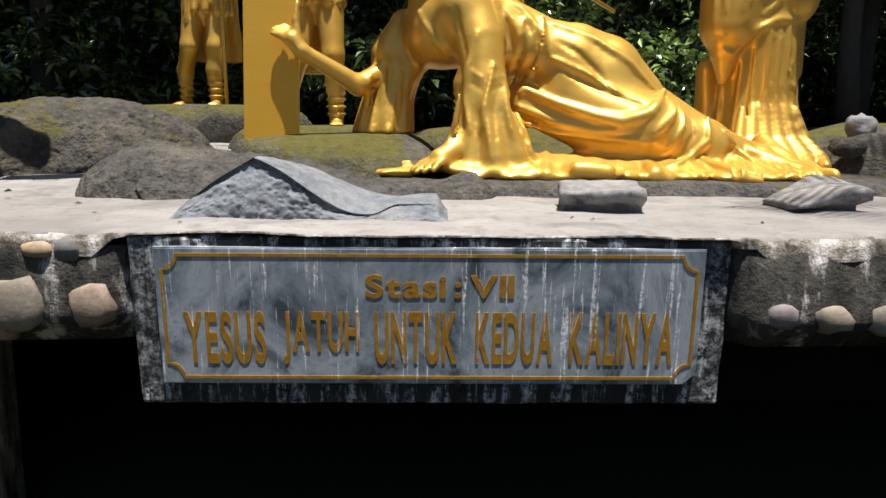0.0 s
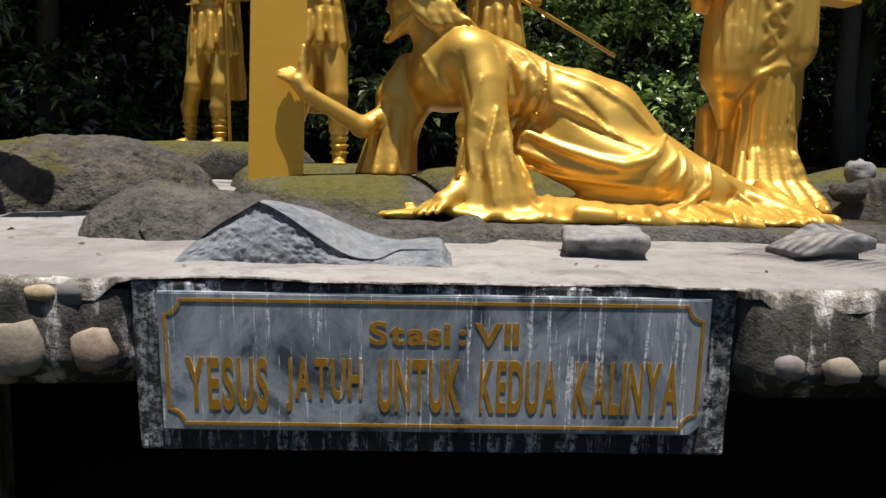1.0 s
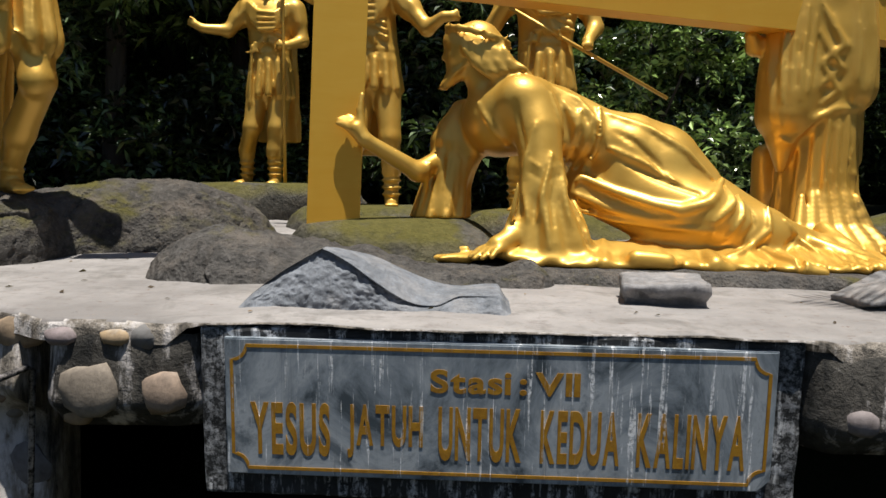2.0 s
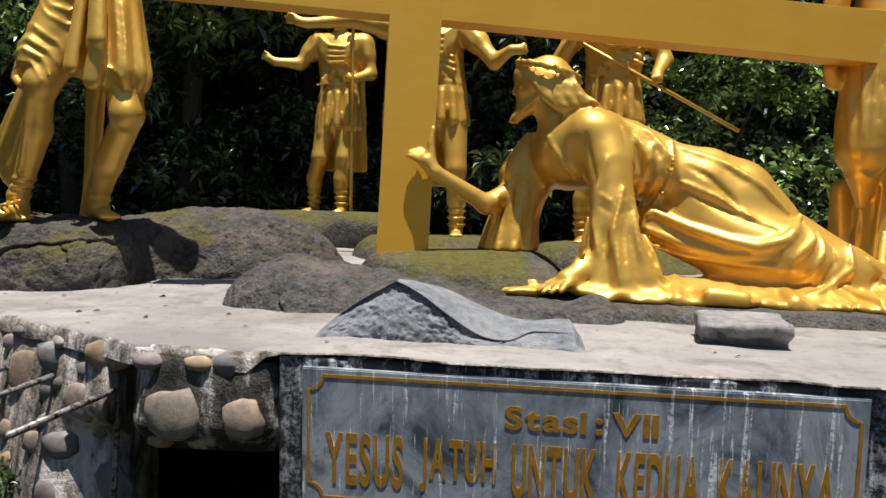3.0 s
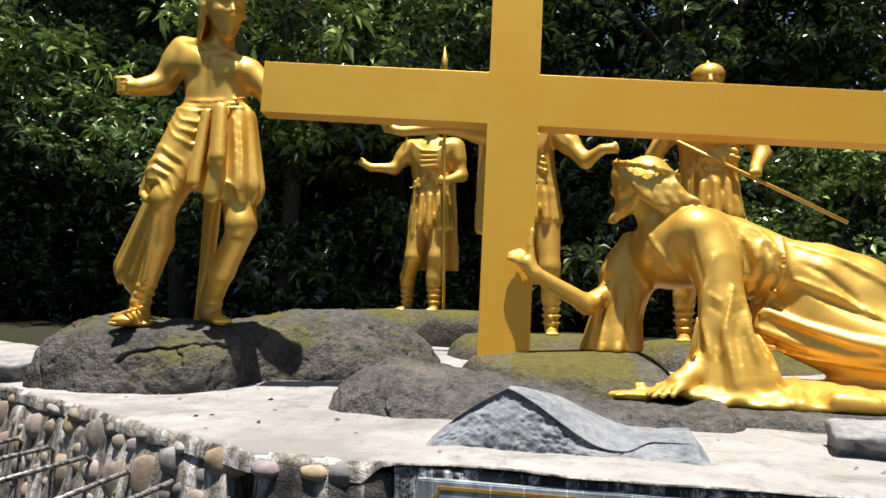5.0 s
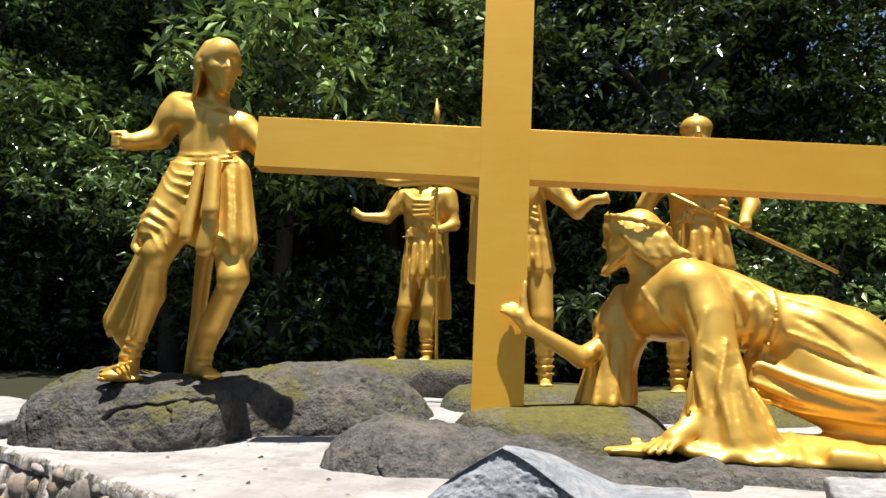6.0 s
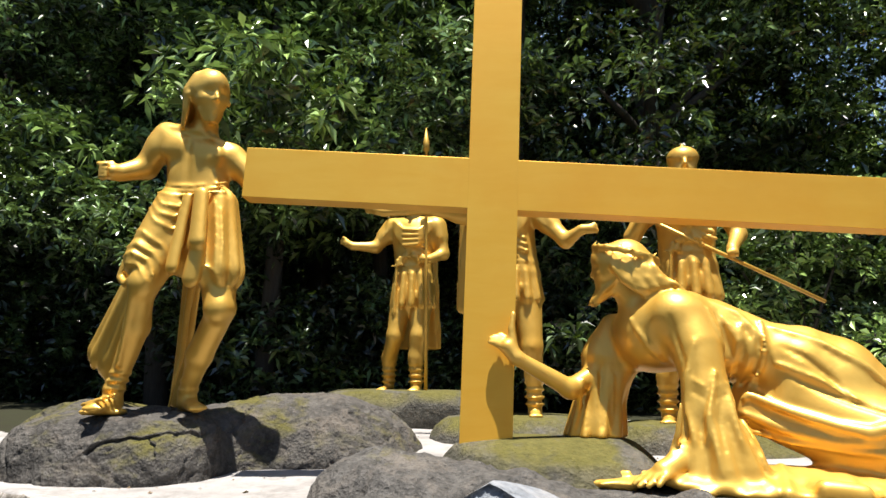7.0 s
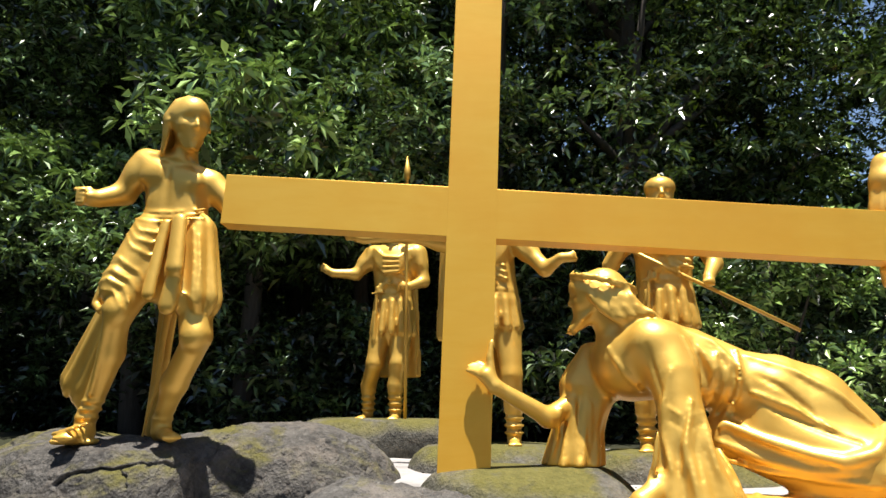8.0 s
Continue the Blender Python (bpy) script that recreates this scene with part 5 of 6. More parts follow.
    if helmet:
        c.ball((x, y - 0.01, z + 1.85), (0.112, 0.12, 0.085), 0.006)
        c.limb((x, y - 0.01, z + 1.92), 0.016, (x, y - 0.01, z + 1.95), 0.014, 0.01)
    else:
        c.ball((x, y + 0.01, z + 1.84), (0.108, 0.11, 0.10), 0.02)
    # cape
    if cape:
        c.limb((x, y + 0.14, z + 1.50), 0.19, (x + 0.02 * cape, y + 0.18, z + 0.44), 0.205, 0.02, flat=(1, 0.35, 1), folds=11, depth=0.024)
        c.trim((x - 0.45, y + 0.09, z), (x + 0.45, y + 0.5, z + 0.6), z + 0.40)


def soldiers():
    c = Clay((-2.8, 5.95, 1.36), (-1.4, 6.85, 3.45), 0.0145)
    x, y, z = -1.94, 6.42, 1.40
    soldier(c, x, y, z, ((-0.24, 0.02), (0.05, -0.10)), (
        ((x - 0.22, y, z + 1.55), (x - 0.36, y - 0.06, z + 1.36), (x - 0.56, y - 0.16, z + 1.36), (x - 0.67, y - 0.2, z + 1.42)),
        ((x + 0.22, y, z + 1.55), (x + 0.29, y - 0.02, z + 1.28), (x + 0.19, y - 0.18, z + 1.21), (x + 0.13, y - 0.22, z + 1.21))), -0.22, 1, body=(-0.0, 0))
    statue("soldier_statue", c, "gold painted statue of a soldier in strapped skirt and cape gesturing")
    tagged(part("spear", tube_bm([(-1.755, 6.2, 1.40), (-1.765, 6.2, 2.6), (-1.775, 6.2, 3.62), (-1.775, 6.2, 3.64), (-1.776, 6.2, 3.72), (-1.778, 6.2, 3.86)],
                                 [0.015, 0.015, 0.014, 0.035, 0.03, 0.002], 8), GOLD, smooth=True), "tall gold painted spear held upright by a soldier", "spear")
    c = Clay((-2.2, 4.95, 1.2), (0.0, 5.8, 3.3), 0.0145)
    x, y, z = -0.92, 5.42, 1.25
    soldier(c, x, y, z, ((-0.15, 0.05), (0.20, -0.08)), (
        ((x - 0.22, y, z + 1.55), (x - 0.60, y - 0.12, z + 1.61), (x - 0.93, y - 0.22, z + 1.565), (x - 1.09, y - 0.26, z + 1.595)),
        ((x + 0.24, y - 0.02, z + 1.56), (x + 0.46, y - 0.14, z + 1.30), (x + 0.58, y - 0.2, z + 1.37), (x + 0.70, y - 0.22, z + 1.37))), -0.14, 1, body=(0.06, 0))
    c.limb((x - 0.30, y + 0.12, z + 1.5), 0.10, (x - 0.36, y + 0.14, z + 0.85), 0.07, 0.03, flat=(1, 0.6, 1), folds=6, depth=0.01)
    statue("soldier_statue", c, "gold painted statue of a soldier reaching out over the fallen figure")
    c = Clay((-0.25, 4.6, 1.2), (1.1, 5.6, 3.3), 0.0145)
    x, y, z = 0.38, 5.15, 1.24
    soldier(c, x, y, z, ((-0.18, -0.08), (0.12, 0.04)), (
        ((x - 0.22, y, z + 1.55), (x - 0.37, y - 0.08, z + 1.28), (x - 0.27, y - 0.22, z + 1.42), (x - 0.24, y - 0.26, z + 1.46)),
        ((x + 0.22, y, z + 1.55), (x + 0.33, y - 0.04, z + 1.28), (x + 0.26, y - 0.2, z + 1.16), (x + 0.25, y - 0.27, z + 1.10))), -0.16, 1, True)
    statue("soldier_statue", c, "gold painted statue of a helmeted soldier with a stick")
    a, b = Vector((0.02, 4.92, 2.66)), Vector((1.24, 5.2, 2.06))
    tagged(part("stick", tube_bm([a, a.lerp(b, 0.5), b], [0.013, 0.014, 0.013], 8), GOLD, smooth=True), "thin gold painted stick held across the soldier", "stick")


def robed_figure():
    c = Clay((1.2, 3.75, 1.02), (2.75, 4.95, 3.45), 0.0125)
    x, y = 1.90, 4.38
    # under-robe in upright pleats
    c.rope([(x, y, 2.3), (x, y, 1.9), (x, y, 1.45), (x + 0.01, y, 1.22), (x + 0.02, y - 0.02, 1.05)], [0.20, 0.21, 0.215, 0.24, 0.30], 0.03)
    for i in range(9):
        px = 1.70 + 0.055 * i
        c.fold([(px, 1.85), (px + 0.004 * i - 0.015, 1.55), (px + 0.01 * (i - 4), 1.25), (px + 0.03 * (i - 4), 1.12)], 0.016 + 0.004 * (i % 2))
        c.fold([(px + 0.027, 1.85), (px + 0.02, 1.55), (px + 0.03, 1.25)], 0.012, cut=True)
    # body and shoulders
    c.rope([(x, y, 2.2), (x - 0.01, y, 2.5), (x - 0.02, y, 2.78)], [0.21, 0.205, 0.19], 0.05)
    c.limb((x - 0.24, y - 0.02, 2.9), 0.10, (x + 0.20, y - 0.02, 2.9), 0.10, 0.05)
    # cloak: long flap on one side, a level hem on the other
    c.rope([(x - 0.14, y - 0.05, 2.75), (x - 0.18, y - 0.06, 2.3), (x - 0.20, y - 0.07, 2.0), (x - 0.22, y - 0.08, 1.86)], [0.15, 0.17, 0.18, 0.165], 0.03)
    c.rope([(x - 0.22, y - 0.08, 1.9), (x - 0.24, y - 0.10, 1.72), (x - 0.24, y - 0.10, 1.55)], [0.15, 0.09, 0.03], 0.02)
    c.rope([(x + 0.08, y - 0.04, 2.75), (x + 0.10, y - 0.05, 2.3), (x + 0.11, y - 0.05, 2.02)], [0.15, 0.17, 0.175], 0.02)
    c.rope([(x + 0.16, y + 0.02, 1.95), (x + 0.17, y + 0.02, 1.62)], [0.10, 0.095], 0.012)
    c.fold([(1.62, 1.72), (1.67, 1.69), (1.78, 1.82), (1.90, 1.88), (2.05, 1.885), (2.09, 1.89)], 0.02)
    for a in range(5):
        c.fold([(1.57 + 0.05 * a, 2.5), (1.55 + 0.045 * a, 2.1), (1.56 + 0.04 * a, 1.78 + 0.03 * abs(a - 1))], 0.016)
        c.fold([(1.595 + 0.05 * a, 2.4), (1.575 + 0.045 * a, 2.0)], 0.012, cut=True)
    c.fold([(1.79, 2.45), (1.92, 2.22), (1.80, 2.12)], 0.024)
    c.fold([(1.78, 2.30), (1.91, 2.10), (1.80, 2.0)], 0.022)
    c.fold([(1.80, 2.14), (1.90, 1.98), (1.82, 1.90)], 0.020)
    c.fold([(1.98, 2.5), (2.0, 2.2), (1.99, 1.92)], 0.018)
    c.fold([(2.07, 2.5), (2.10, 2.2), (2.09, 1.92)], 0.016)
    c.fold([(2.04, 2.4), (2.05, 2.1), (2.04, 1.95)], 0.014, cut=True)
    c.fold([(2.01, 1.85), (2.01, 1.66), (2.0, 1.54)], 0.014)
    c.fold([(2.0, 1.53), (2.05, 1.52), (2.09, 1.51)], 0.014)
    # arms that hold the beam
    c.limb((x - 0.26, y - 0.03, 2.93), 0.10, (x - 0.40, y - 0.12, 2.80), 0.08, 0.03)
    c.limb((x - 0.38, y - 0.10, 2.9), 0.075, (x - 0.44, y - 0.12, 2.62), 0.065, 0.03, folds=5, depth=0.008)
    c.limb((x - 0.43, y - 0.12, 2.66), 0.055, (x - 0.44, y - 0.10, 2.58), 0.045, 0.03)
    c.limb((x - 0.44, y - 0.10, 2.30), 0.04, (x - 0.40, y - 0.05, 2.24), 0.045, 0.02)
    c.limb((x - 0.40, y - 0.05, 2.24), 0.05, (x - 0.22, y, 2.3), 0.08, 0.03)
    c.limb((x + 0.24, y - 0.03, 2.9), 0.09, (x + 0.26, y - 0.08, 2.6), 0.07, 0.03)
    c.limb((x, y, 2.95), 0.07, (x - 0.02, y - 0.02, 3.1), 0.062, 0.03)
    head(c, x - 0.02, y - 0.03, 3.2, 0.1, (-0.5, -0.86))
    c.ball((x - 0.01, y + 0.03, 3.22), (0.115, 0.12, 0.13), 0.02)
    # cloak end that hangs behind, and the hem on the rock
    c.limb((1.73, 4.62, 1.63), 0.085, (1.75, 4.62, 1.10), 0.12, 0.02, folds=4, depth=0.012)
    c.limb((1.69, 4.60, 1.64), 0.07, (1.71, 4.60, 1.10), 0.08, 0.02)
    c.limb((1.74, 4.60, 1.3), 0.10, (1.88, 4.5, 1.2), 0.10, 0.05)
    for i in range(6):
        c.rope([(1.74 + 0.06 * i, 4.17, 1.40), (1.70 + 0.075 * i, 4.10, 1.22), (1.66 + 0.09 * i, 3.98, 1.12), (1.64 + 0.09 * i, 3.88, 1.09)], [0.02, 0.035, 0.045, 0.03], 0.03)
    c.limb((2.12, 4.42, 1.32), 0.04, (2.20, 4.40, 1.10), 0.04, 0.03)
    statue("robed_statue", c, "gold painted statue of a robed figure carrying the beam", soften=9)


# ---- plants ----
def leaf_mesh(name, centres, dirs, lengths, widths, material, rng, droop=0.25):
    """Folded leaves: base, two sides and a tip each."""
    n = len(centres)
    up = rng.normal(size=(n, 3)) + np.array((0, 0, 1.6))
    side = np.cross(dirs, up)
    side /= np.linalg.norm(side, axis=1)[:, None] + 1e-9
    nrm = np.cross(side, dirs)
    L, W = lengths[:, None], widths[:, None]
    mid = centres + dirs * L * 0.5
    tip = centres + dirs * L - np.array((0, 0, 1.0)) * L * droop
    v = np.stack([centres, mid + side * W + nrm * W * 0.35, tip, mid - side * W + nrm * W * 0.35], 1).reshape(-1, 3)
    i = np.arange(n)[:, None] * 4
    f = np.concatenate([i + np.array((0, 2, 1)), i + np.array((0, 3, 2))])
    me = bpy.data.meshes.new(name)
    me.from_pydata(v.tolist(), [], f.tolist())
    me.materials.append(material)
    return me


def clumps(centres, per, size, rng, spread=0.07, down=0.0, slim=0.17):
    """Rosettes of leaves round the clump centres."""
    n = len(centres)
    c = np.repeat(centres, per, 0)
    d = rng.normal(size=(n * per, 3))
    d[:, 2] = d[:, 2] * 0.6 + 0.25 - down
    d /= np.linalg.norm(d, axis=1)[:, None]
    ln = size * rng.uniform(0.6, 1.25, n * per)
    return c + d * spread * rng.uniform(0.2, 1.6, (n * per, 1)), d, ln, ln * slim * rng.uniform(0.8, 1.3, n * per)


def crown_points(n, centre, radius, rng, hollow=0.55):
    d = rng.normal(size=(n, 3))
    d /= np.linalg.norm(d, axis=1)[:, None]
    lobes = 1 + 0.28 * np.sin(d[:, 0] * 5 + d[:, 2] * 4 + centre[0]) * np.sin(d[:, 1] * 4.3 + 2 * centre[2])
    r = (hollow + (1 - hollow) * rng.uniform(0, 1, n) ** 0.6) * lobes
    return np.array(centre) + d * r[:, None] * np.array(radius)


def tree(name, label, height, trunk_r, lobes, n, per, size, material, seed, lean=0.3, slim=0.17, down=0.0, group="woodland trees"):
    """A tree at the origin: a tapered trunk with limbs and a crown of leaf rosettes in several lobes (x, y, z, rx, ry, rz)."""
    rng = np.random.default_rng(seed)
    base = thing(name, label, "tree", group)
    path = [(lean * (i / 6) ** 1.5 + 0.05 * math.sin(i * 2.1 + seed), 0.05 * math.cos(i * 1.7 + seed), height * i / 6 - 0.1) for i in range(7)]
    bm = tube_bm(path, [trunk_r * (1.25 - 0.25 * min(1, i)) * (1 - 0.09 * i) for i in range(7)], 9)
    for lx, ly, lz, *r in lobes:
        k = min(6, max(2, int(6 * (lz - 0.9) / height)))
        p = Vector(path[k])
        tube_bm([p, p.lerp(Vector((lx, ly, lz)), 0.5) + Vector((0, 0, 0.15)), Vector((lx, ly, lz + 0.2))], [trunk_r * 0.45, trunk_r * 0.3, 0.012], 6, bm)
    part("trunk", bm, BARK, base, smooth=True)
    weights = np.array([rx * ry + ry * rz + rx * rz for _, _, _, rx, ry, rz in lobes])
    pts = np.concatenate([crown_points(max(4, int(n * w / weights.sum())), l[:3], l[3:], rng) for l, w in zip(lobes, weights)])
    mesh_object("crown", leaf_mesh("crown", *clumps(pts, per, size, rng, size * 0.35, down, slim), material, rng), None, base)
    return base


def woodland():
    kinds = []

    def lobe_set(seed, count, w, z0, z1, r):
        rng = random.Random(seed)
        return [(rng.uniform(-w, w), rng.uniform(-w * 0.7, w * 0.7), z0 + (z1 - z0) * (i + rng.random() * 0.6) / count, r * rng.uniform(0.8, 1.3), r * rng.uniform(0.8, 1.2), r * rng.uniform(0.55, 0.9)) for i in range(count)]

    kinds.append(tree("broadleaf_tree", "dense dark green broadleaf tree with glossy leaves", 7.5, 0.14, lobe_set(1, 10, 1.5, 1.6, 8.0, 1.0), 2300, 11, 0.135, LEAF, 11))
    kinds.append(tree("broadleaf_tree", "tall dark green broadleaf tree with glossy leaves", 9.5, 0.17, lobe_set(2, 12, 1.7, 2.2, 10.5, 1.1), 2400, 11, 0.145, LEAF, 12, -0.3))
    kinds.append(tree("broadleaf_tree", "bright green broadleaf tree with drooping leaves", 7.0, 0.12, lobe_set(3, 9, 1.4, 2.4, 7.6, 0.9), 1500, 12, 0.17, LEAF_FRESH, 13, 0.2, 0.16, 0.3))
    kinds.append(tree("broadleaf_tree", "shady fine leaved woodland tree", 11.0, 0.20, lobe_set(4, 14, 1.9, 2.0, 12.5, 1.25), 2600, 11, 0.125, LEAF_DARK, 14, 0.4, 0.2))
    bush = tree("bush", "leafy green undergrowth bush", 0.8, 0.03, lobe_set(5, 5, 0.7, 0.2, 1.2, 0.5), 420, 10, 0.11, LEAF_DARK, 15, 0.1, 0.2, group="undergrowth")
    spots = [(0, -5.6, 7.9), (1, -7.6, 9.5), (2, -3.2, 9.2), (3, -5.0, 11.5), (0, -9.5, 8.0), (3, -2.0, 11.0), (1, -0.5, 12.6), (3, 0.4, 9.6),
             (1, 0.9, 10.8), (2, 4.7, 8.3), (0, 5.6, 9.6), (3, 1.6, 12.6), (1, 6.8, 12.0), (3, -8.5, 13.5), (0, -12.0, 11.0), (3, 8.5, 9.0), (1, -4.0, 14.5),
             (3, 7.8, 16.0), (3, -7.5, 17.0), (1, 10.0, 13.0), (3, -13.0, 15.0), (0, -1.2, 8.6), (2, -3.95, 7.5), (3, -10.5, 10.0), (3, -6.3, 14.0), (3, 2.0, 17.5), (3, -3.0, 18.0), (1, 1.6, 14.6), (3, 8.0, 17.5), (3, -11.0, 17.0), (0, -7.6, 11.6), (1, -2.6, 13.2),
             # the last six are added out of view, to dim the sky light
             (2, -6.2, 8.9), (2, 2.6, 11.4), (3, -10.5, -3.5), (0, 10.5, -2.5), (3, -11.5, 2.5), (3, 10.5, 4.0), (1, -9.0, -13.0), (3, 8.4, -14.0)]
    rng = random.Random(9)
    used = set()
    for k, x, y in spots:
        m = pose(x, y, 1.12 if y > 4 else -0.15, 0, 0, rng.uniform(0, 360))
        if k in used:
            copy_thing(kinds[k], m)
        else:
            kinds[k].matrix_world = m
            used.add(k)
    first = True
    for i in range(34):
        x, y = -9.5 + 12.5 * i / 33 + rng.uniform(-0.4, 0.4), rng.uniform(7.9, 9.8)
        m = pose(x, y, 1.1, 0, 0, rng.uniform(0, 360)) @ Matrix.Scale(rng.uniform(0.7, 1.3), 4)
        if first:
            bush.matrix_world = m
            first = False
        else:
            b = copy_thing(bush, m)
            b.scale = [rng.uniform(0.8, 1.5)] * 3
    shrub = tree("shrub", "rounded bright green shrub at the edge of the trees", 1.4, 0.04, lobe_set(8, 7, 0.6, 0.5, 2.1, 0.55), 900, 10, 0.10, LEAF_FRESH, 16, 0.1, 0.22, group="undergrowth")
    shrub.matrix_world = pose(1.55, 7.0, 1.0)
    copy_thing(shrub, pose(-3.1, 8.3, 0.3, 0, 0, 80))
    # woods behind, then a near-black sheet added round the place
    g = np.random.default_rng(3)
    n = 9000
    ang = g.uniform(radians(20), radians(160), n)
    rad = g.uniform(18, 24, n)
    pts = np.stack([rad * np.cos(ang) * 1.3, rad * np.sin(ang), 1.1 + 11.0 * g.uniform(0, 1, n) ** 1.3 * (0.8 + 0.2 * np.sin(ang * 9))], 1)
    slope = pts[:, 0] / pts[:, 1]
    pts = pts[~((slope > 0.03) & (slope < 0.13) & (pts[:, 2] > 6)) & ~((slope > 0.22) & (slope < 0.42) & (pts[:, 2] > 7))]
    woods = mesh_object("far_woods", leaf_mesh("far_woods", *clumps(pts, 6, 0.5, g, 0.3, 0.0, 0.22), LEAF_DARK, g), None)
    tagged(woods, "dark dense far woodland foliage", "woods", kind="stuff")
    # added ring; its near-black colour stands for the shade between the trees
    bm = bmesh.new()
    prev = None
    for i in range(73):
        a = 2 * math.pi * i / 72
        col = []
        top = 9.5 + 1.5 * math.sin(a * 7) + math.sin(a * 17 + 1)
        if math.sin(a) < 0:
            top *= 0.7
        for j in range(13):
            z = -0.2 + top * j / 12
            r = 27 + 1.2 * noise.noise(Vector((math.cos(a) * 6, math.sin(a) * 6, z * 0.7))) + (j / 12) ** 3 * 2
            col.append(bm.verts.new((r * math.cos(a) * 1.2, r * math.sin(a), z)))
        if prev:
            for j in range(12):
                bm.faces.new((prev[j], prev[j + 1], col[j + 1], col[j]))
        prev = col
    tagged(part("backdrop", bm, BACKDROP_GREEN, smooth=True), "added near-black sheet closing the gaps behind the trees", "woods", kind="structure")


def palm():
    base = thing("palm_tree", "tall feather palm with long arching fronds", "tree")
    base.location = (4.2, 1.25, -0.15)
    path = [(0.1 * math.sin(i), 0.05 * math.cos(i * 1.3), 5.4 * i / 8) for i in range(9)]
    part("trunk", tube_bm(path, [0.16 - 0.006 * i for i in range(9)], 10), BARK, base, smooth=True)
    top = Vector(path[-1])
    for k in range(13):
        ang = radians(157 + k * 360 / 13)
        d, rise = Vector((math.cos(ang), math.sin(ang), 0)), 0.5 + 0.5 * (k * 5 % 13) / 13
        spine = [top + d * (3.2 * t) + Vector((0, 0, rise * 2.2 * t - 2.6 * t * t)) for t in [i / 10 for i in range(11)]]
        bm = tube_bm(spine, [0.022 - 0.0018 * i for i in range(11)], 5)
        for i in range(44):
            f = 0.8 + 9.0 * i / 44
            p = spine[int(f)].lerp(spine[int(f) + 1], f % 1)
            for s in (-1, 1):
                side = Vector((-d.y, d.x, 0)) * s
                ln = 0.62 * math.sin(math.pi * (0.15 + 0.8 * i / 44)) + 0.08
                tip = p + (side * 0.8 + d * 0.55).normalized() * ln - Vector((0, 0, 0.28 * ln))
                mid = p.lerp(tip, 0.4)
                w = d * 0.016
                vs = [bm.verts.new(q) for q in (p, mid + w + Vector((0, 0, 0.01)), tip, mid - w + Vector((0, 0, 0.01)))]
                bm.faces.new(vs)
        part("frond", bm, LEAF, base)


def backdrop_green():
    m = Mat("near-black backdrop green")
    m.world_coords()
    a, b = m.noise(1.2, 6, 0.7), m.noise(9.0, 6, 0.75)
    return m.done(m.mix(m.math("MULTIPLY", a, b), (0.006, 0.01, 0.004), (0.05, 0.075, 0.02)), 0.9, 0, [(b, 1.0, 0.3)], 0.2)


BACKDROP_GREEN = backdrop_green()


# ---- iron bars by the wall ----
def iron_bars():
    first = None
    bm = tube_bm([(0.0, -0.52, 0.0), (0.0, -0.03, 0.005), (0.0, 0.0, -0.012), (-0.02, 0.01, -0.3), (-0.07, 0.03, -0.95)], [0.011, 0.011, 0.011, 0.011, 0.011], 6)
    first = tagged(part("iron_bar", bm, IRON, smooth=True), "worn black bent iron bar before the stone wall", "iron bar", "row of bent iron bars")
    rng = random.Random(2)
    first.matrix_world = pose(-1.515, 2.32, 0.805, 0, 0, 0)
    for i in range(1, 9):
        copy_thing(first, pose(-1.515 - 0.305 * i, 2.32 + 0.125 * i, 0.803 + rng.uniform(-0.01, 0.01), rng.uniform(-2, 2), 0, rng.uniform(-3, 3)))


def litter():
    """Fallen leaves and grit on the concrete."""
    g = np.random.default_rng(8)
    n = 260
    x, y = g.uniform(-3.6, 3.0, n), g.uniform(2.3, 5.5, n)
    keep = np.array([b > wall_line(a) + 0.08 for a, b in zip(x, y)])
    x, y = x[keep], y[keep]
    z = np.array([terrace_height(a, b) + 0.004 for a, b in zip(x, y)])
    d = np.stack([g.normal(size=len(x)), g.normal(size=len(x)), 0 * x], 1)
    d /= np.linalg.norm(d, axis=1)[:, None]
    ln = g.uniform(0.01, 0.04, len(x))
    ob = mesh_object("fallen_leaves", leaf_mesh("fallen_leaves", np.stack([x, y, z], 1), d, ln, ln * 0.25, LITTER, g, 0.0), None)
    tagged(ob, "dry brown fallen leaves on the concrete", "leaves", kind="stuff")
    weed = thing("weed", "small yellow green weed growing from the stone wall", "plant", "weeds")
    pts = g.normal(size=(14, 3)) * 0.03
    mesh_object("leaves", leaf_mesh("leaves", *clumps(pts * 0.7, 4, 0.05, g, 0.02, 0.0, 0.22), LEAF_FRESH, g), None, weed)
    weed.location = (-2.20, side_face(-2.20, 0.64) - 0.03, 0.64)
    copy_thing(weed, pose(-2.02, side_face(-2.02, 0.42) - 0.03, 0.42, 0, 0, 50))


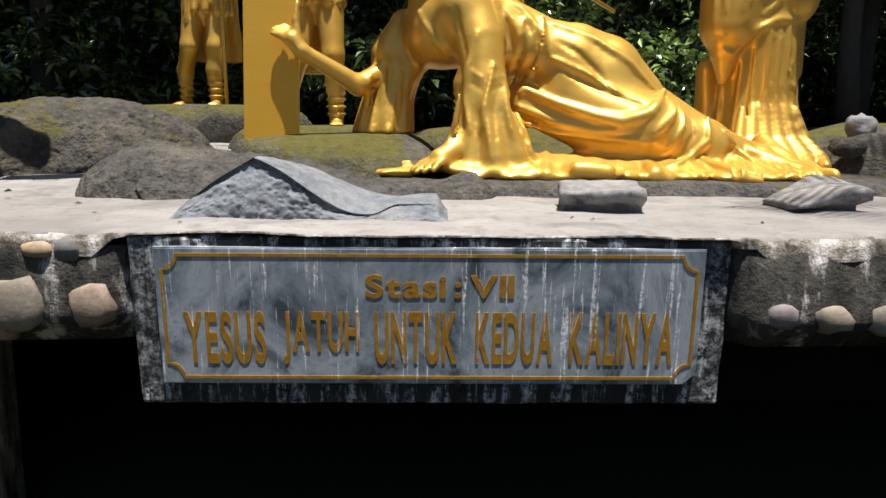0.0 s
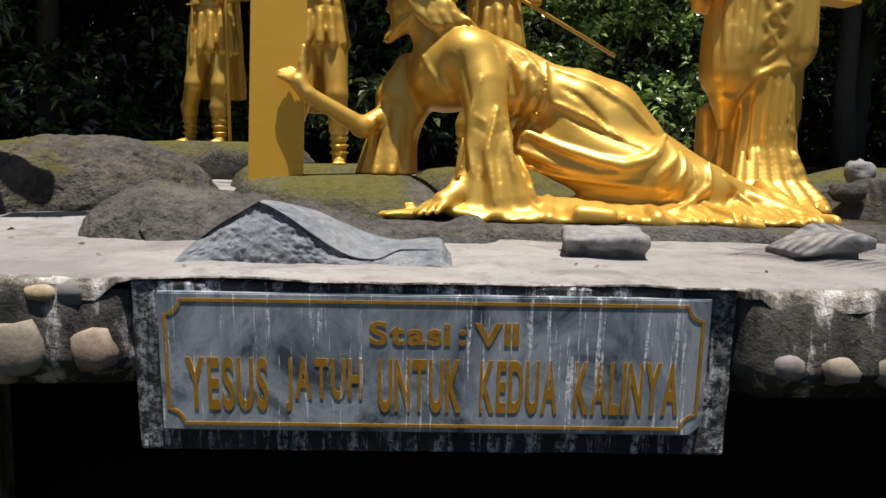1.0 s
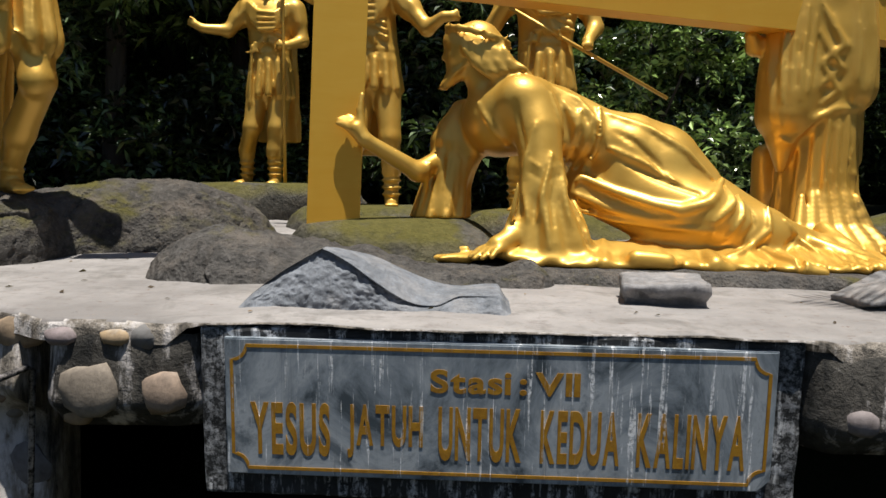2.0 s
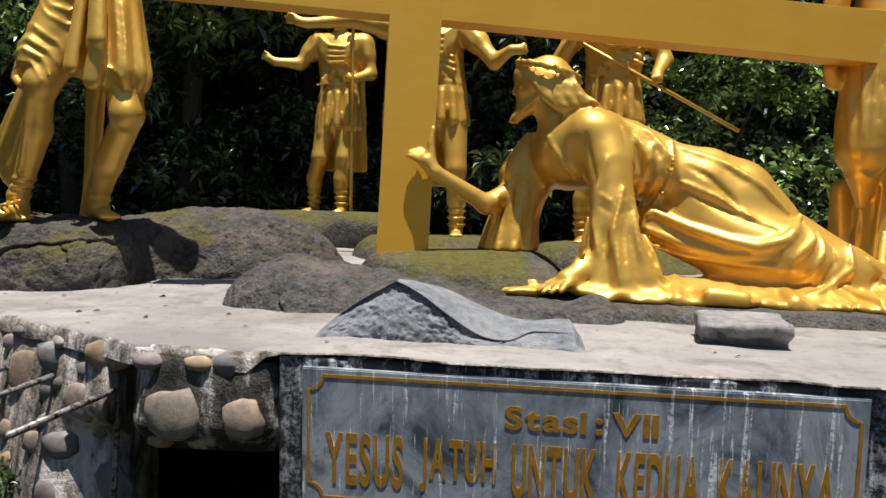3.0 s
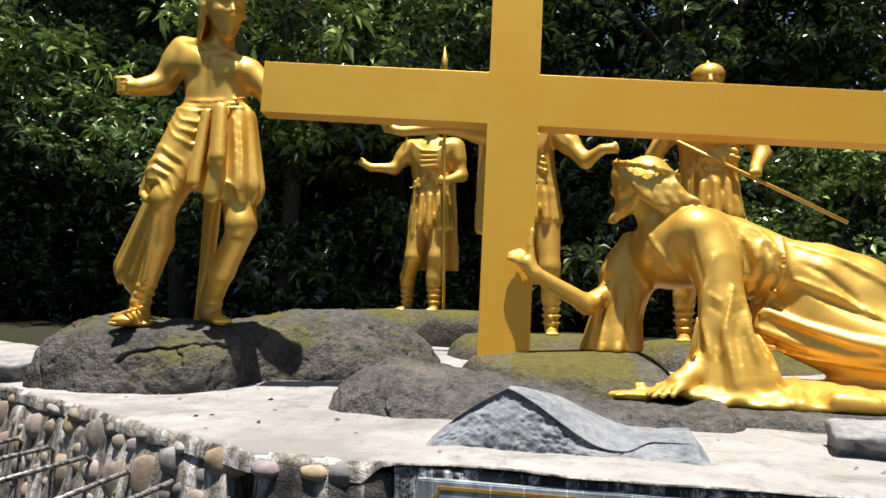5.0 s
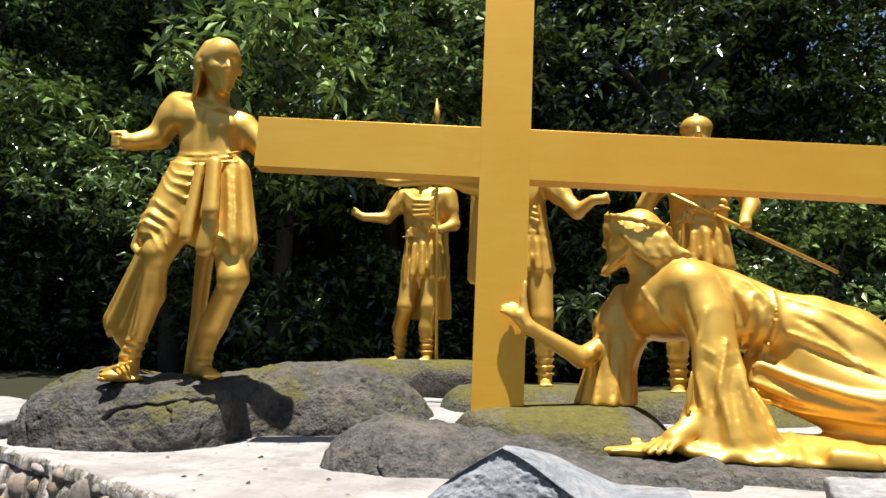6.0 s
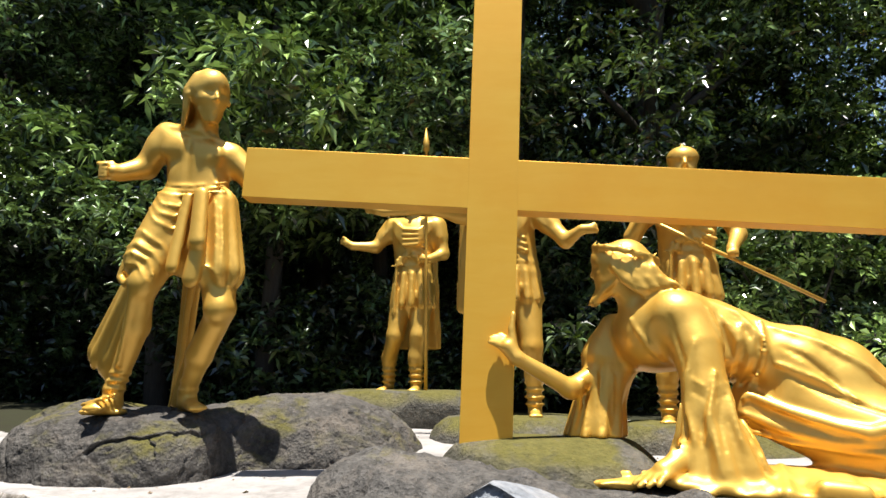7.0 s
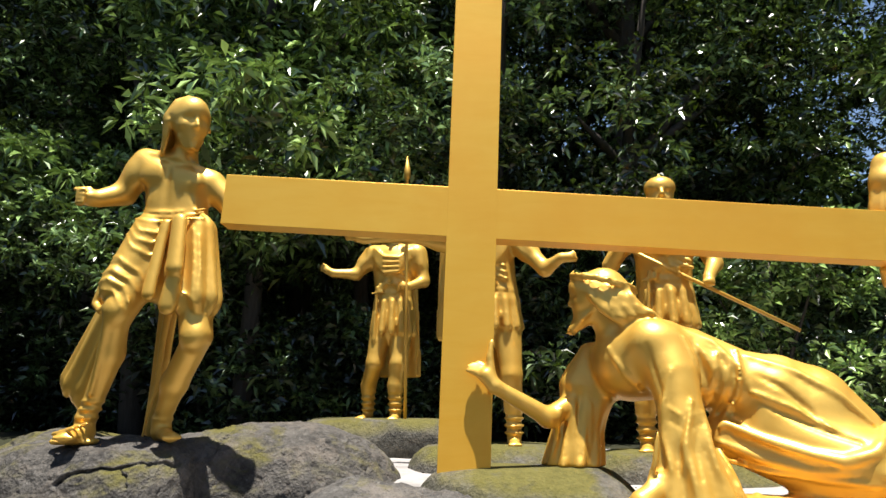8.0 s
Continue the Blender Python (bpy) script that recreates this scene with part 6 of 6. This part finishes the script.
def stonework():
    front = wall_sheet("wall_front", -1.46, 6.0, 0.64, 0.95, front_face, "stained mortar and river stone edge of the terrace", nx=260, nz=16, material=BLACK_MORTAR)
    side = wall_sheet("wall_side", -7.0, -1.53, -0.2, 0.95, side_face, "retaining wall of river stones in dark mortar", nx=180, nz=34)
    # added back of the hollow; dark soil colour stands for its deep shade
    cave = tagged(part("wall_back", box_bm((-1.4, 3.7, -0.2), (6.0, 3.9, 0.9)), SOIL), "added dark back of the hollow, near black for its shade", "wall", kind="structure")
    rng = random.Random(21)
    meshes = stone_meshes()
    for x, z, w, h in ((-1.25, 0.775, 0.090, 0.085), (-1.02, 0.765, 0.068, 0.068), (-1.34, 0.935, 0.055, 0.030), (-1.17, 0.935, 0.053, 0.028), (-1.31, 0.68, 0.05, 0.03),
                       (1.05, 0.755, 0.05, 0.04), (1.20, 0.745, 0.06, 0.045), (1.39, 0.74, 0.07, 0.055)):
        set_stone(meshes, front, rng, x, front_face(x, z) + 0.010, z, w, h, 0.034, 0)
    # the larger stones beside the iron bars
    large = ((-1.54, 0.93, 0.088, 0.060), (-1.83, 0.88, 0.070, 0.058), (-3.08, 0.83, 0.077, 0.070), (-2.70, 0.89, 0.050, 0.056), (-2.24, 0.48, 0.106, 0.063),
             (-1.77, 0.58, 0.063, 0.052), (-2.73, 0.68, 0.085, 0.082), (-2.72, 0.36, 0.061, 0.070), (-3.18, 0.63, 0.070, 0.052), (-2.45, 0.34, 0.05, 0.04), (-2.42, 0.74, 0.06, 0.05))
    for x, z, w, h in large:
        set_stone(meshes, side, rng, x, side_face(x, z) + 0.012, z, w, h, 0.040, rng.uniform(-12, 12))
    for i in range(18):
        x = 1.5 + 0.23 * i
        set_stone(meshes, front, rng, x, front_face(x, 0.78) + 0.035, rng.uniform(0.72, 0.9), rng.uniform(0.05, 0.09), rng.uniform(0.04, 0.07), 0.06)
    # pale flat stones bedded in the terrace edge
    for i in range(11):
        x = -1.02 - 0.27 * i + rng.uniform(-0.09, 0.09)
        set_stone(meshes, front if x > -1.46 else side, rng, x, wall_line(x) + rng.uniform(0.07, 0.10), 0.94 + rng.uniform(-0.02, 0.010), rng.uniform(0.05, 0.12), rng.uniform(0.035, 0.055), rng.uniform(0.08, 0.10), rng.uniform(-14, 14))
    taken = list(large)
    for _ in range(900):
        x, z = rng.uniform(-4.7, -1.6), rng.uniform(-0.15, 0.90)
        w = rng.choice((0.04, 0.055, 0.075, 0.095))
        h = w * rng.uniform(0.6, 1.0)
        if len(taken) > 170 or any(((x - a) / (w + c)) ** 2 + ((z - b) / (h + d)) ** 2 < 1.0 for a, b, c, d in taken):
            continue
        taken.append((x, z, w, h))
        set_stone(meshes, side, rng, x, side_face(x, z) + 0.014, z, w, h, rng.uniform(0.018, 0.026), rng.uniform(-25, 25))


ground()
terrace()
plaque_box()
cross()
rocks()
fallen_figure()
standing_man()
soldiers()
robed_figure()
iron_bars()
woodland()
palm()
litter()
stonework()
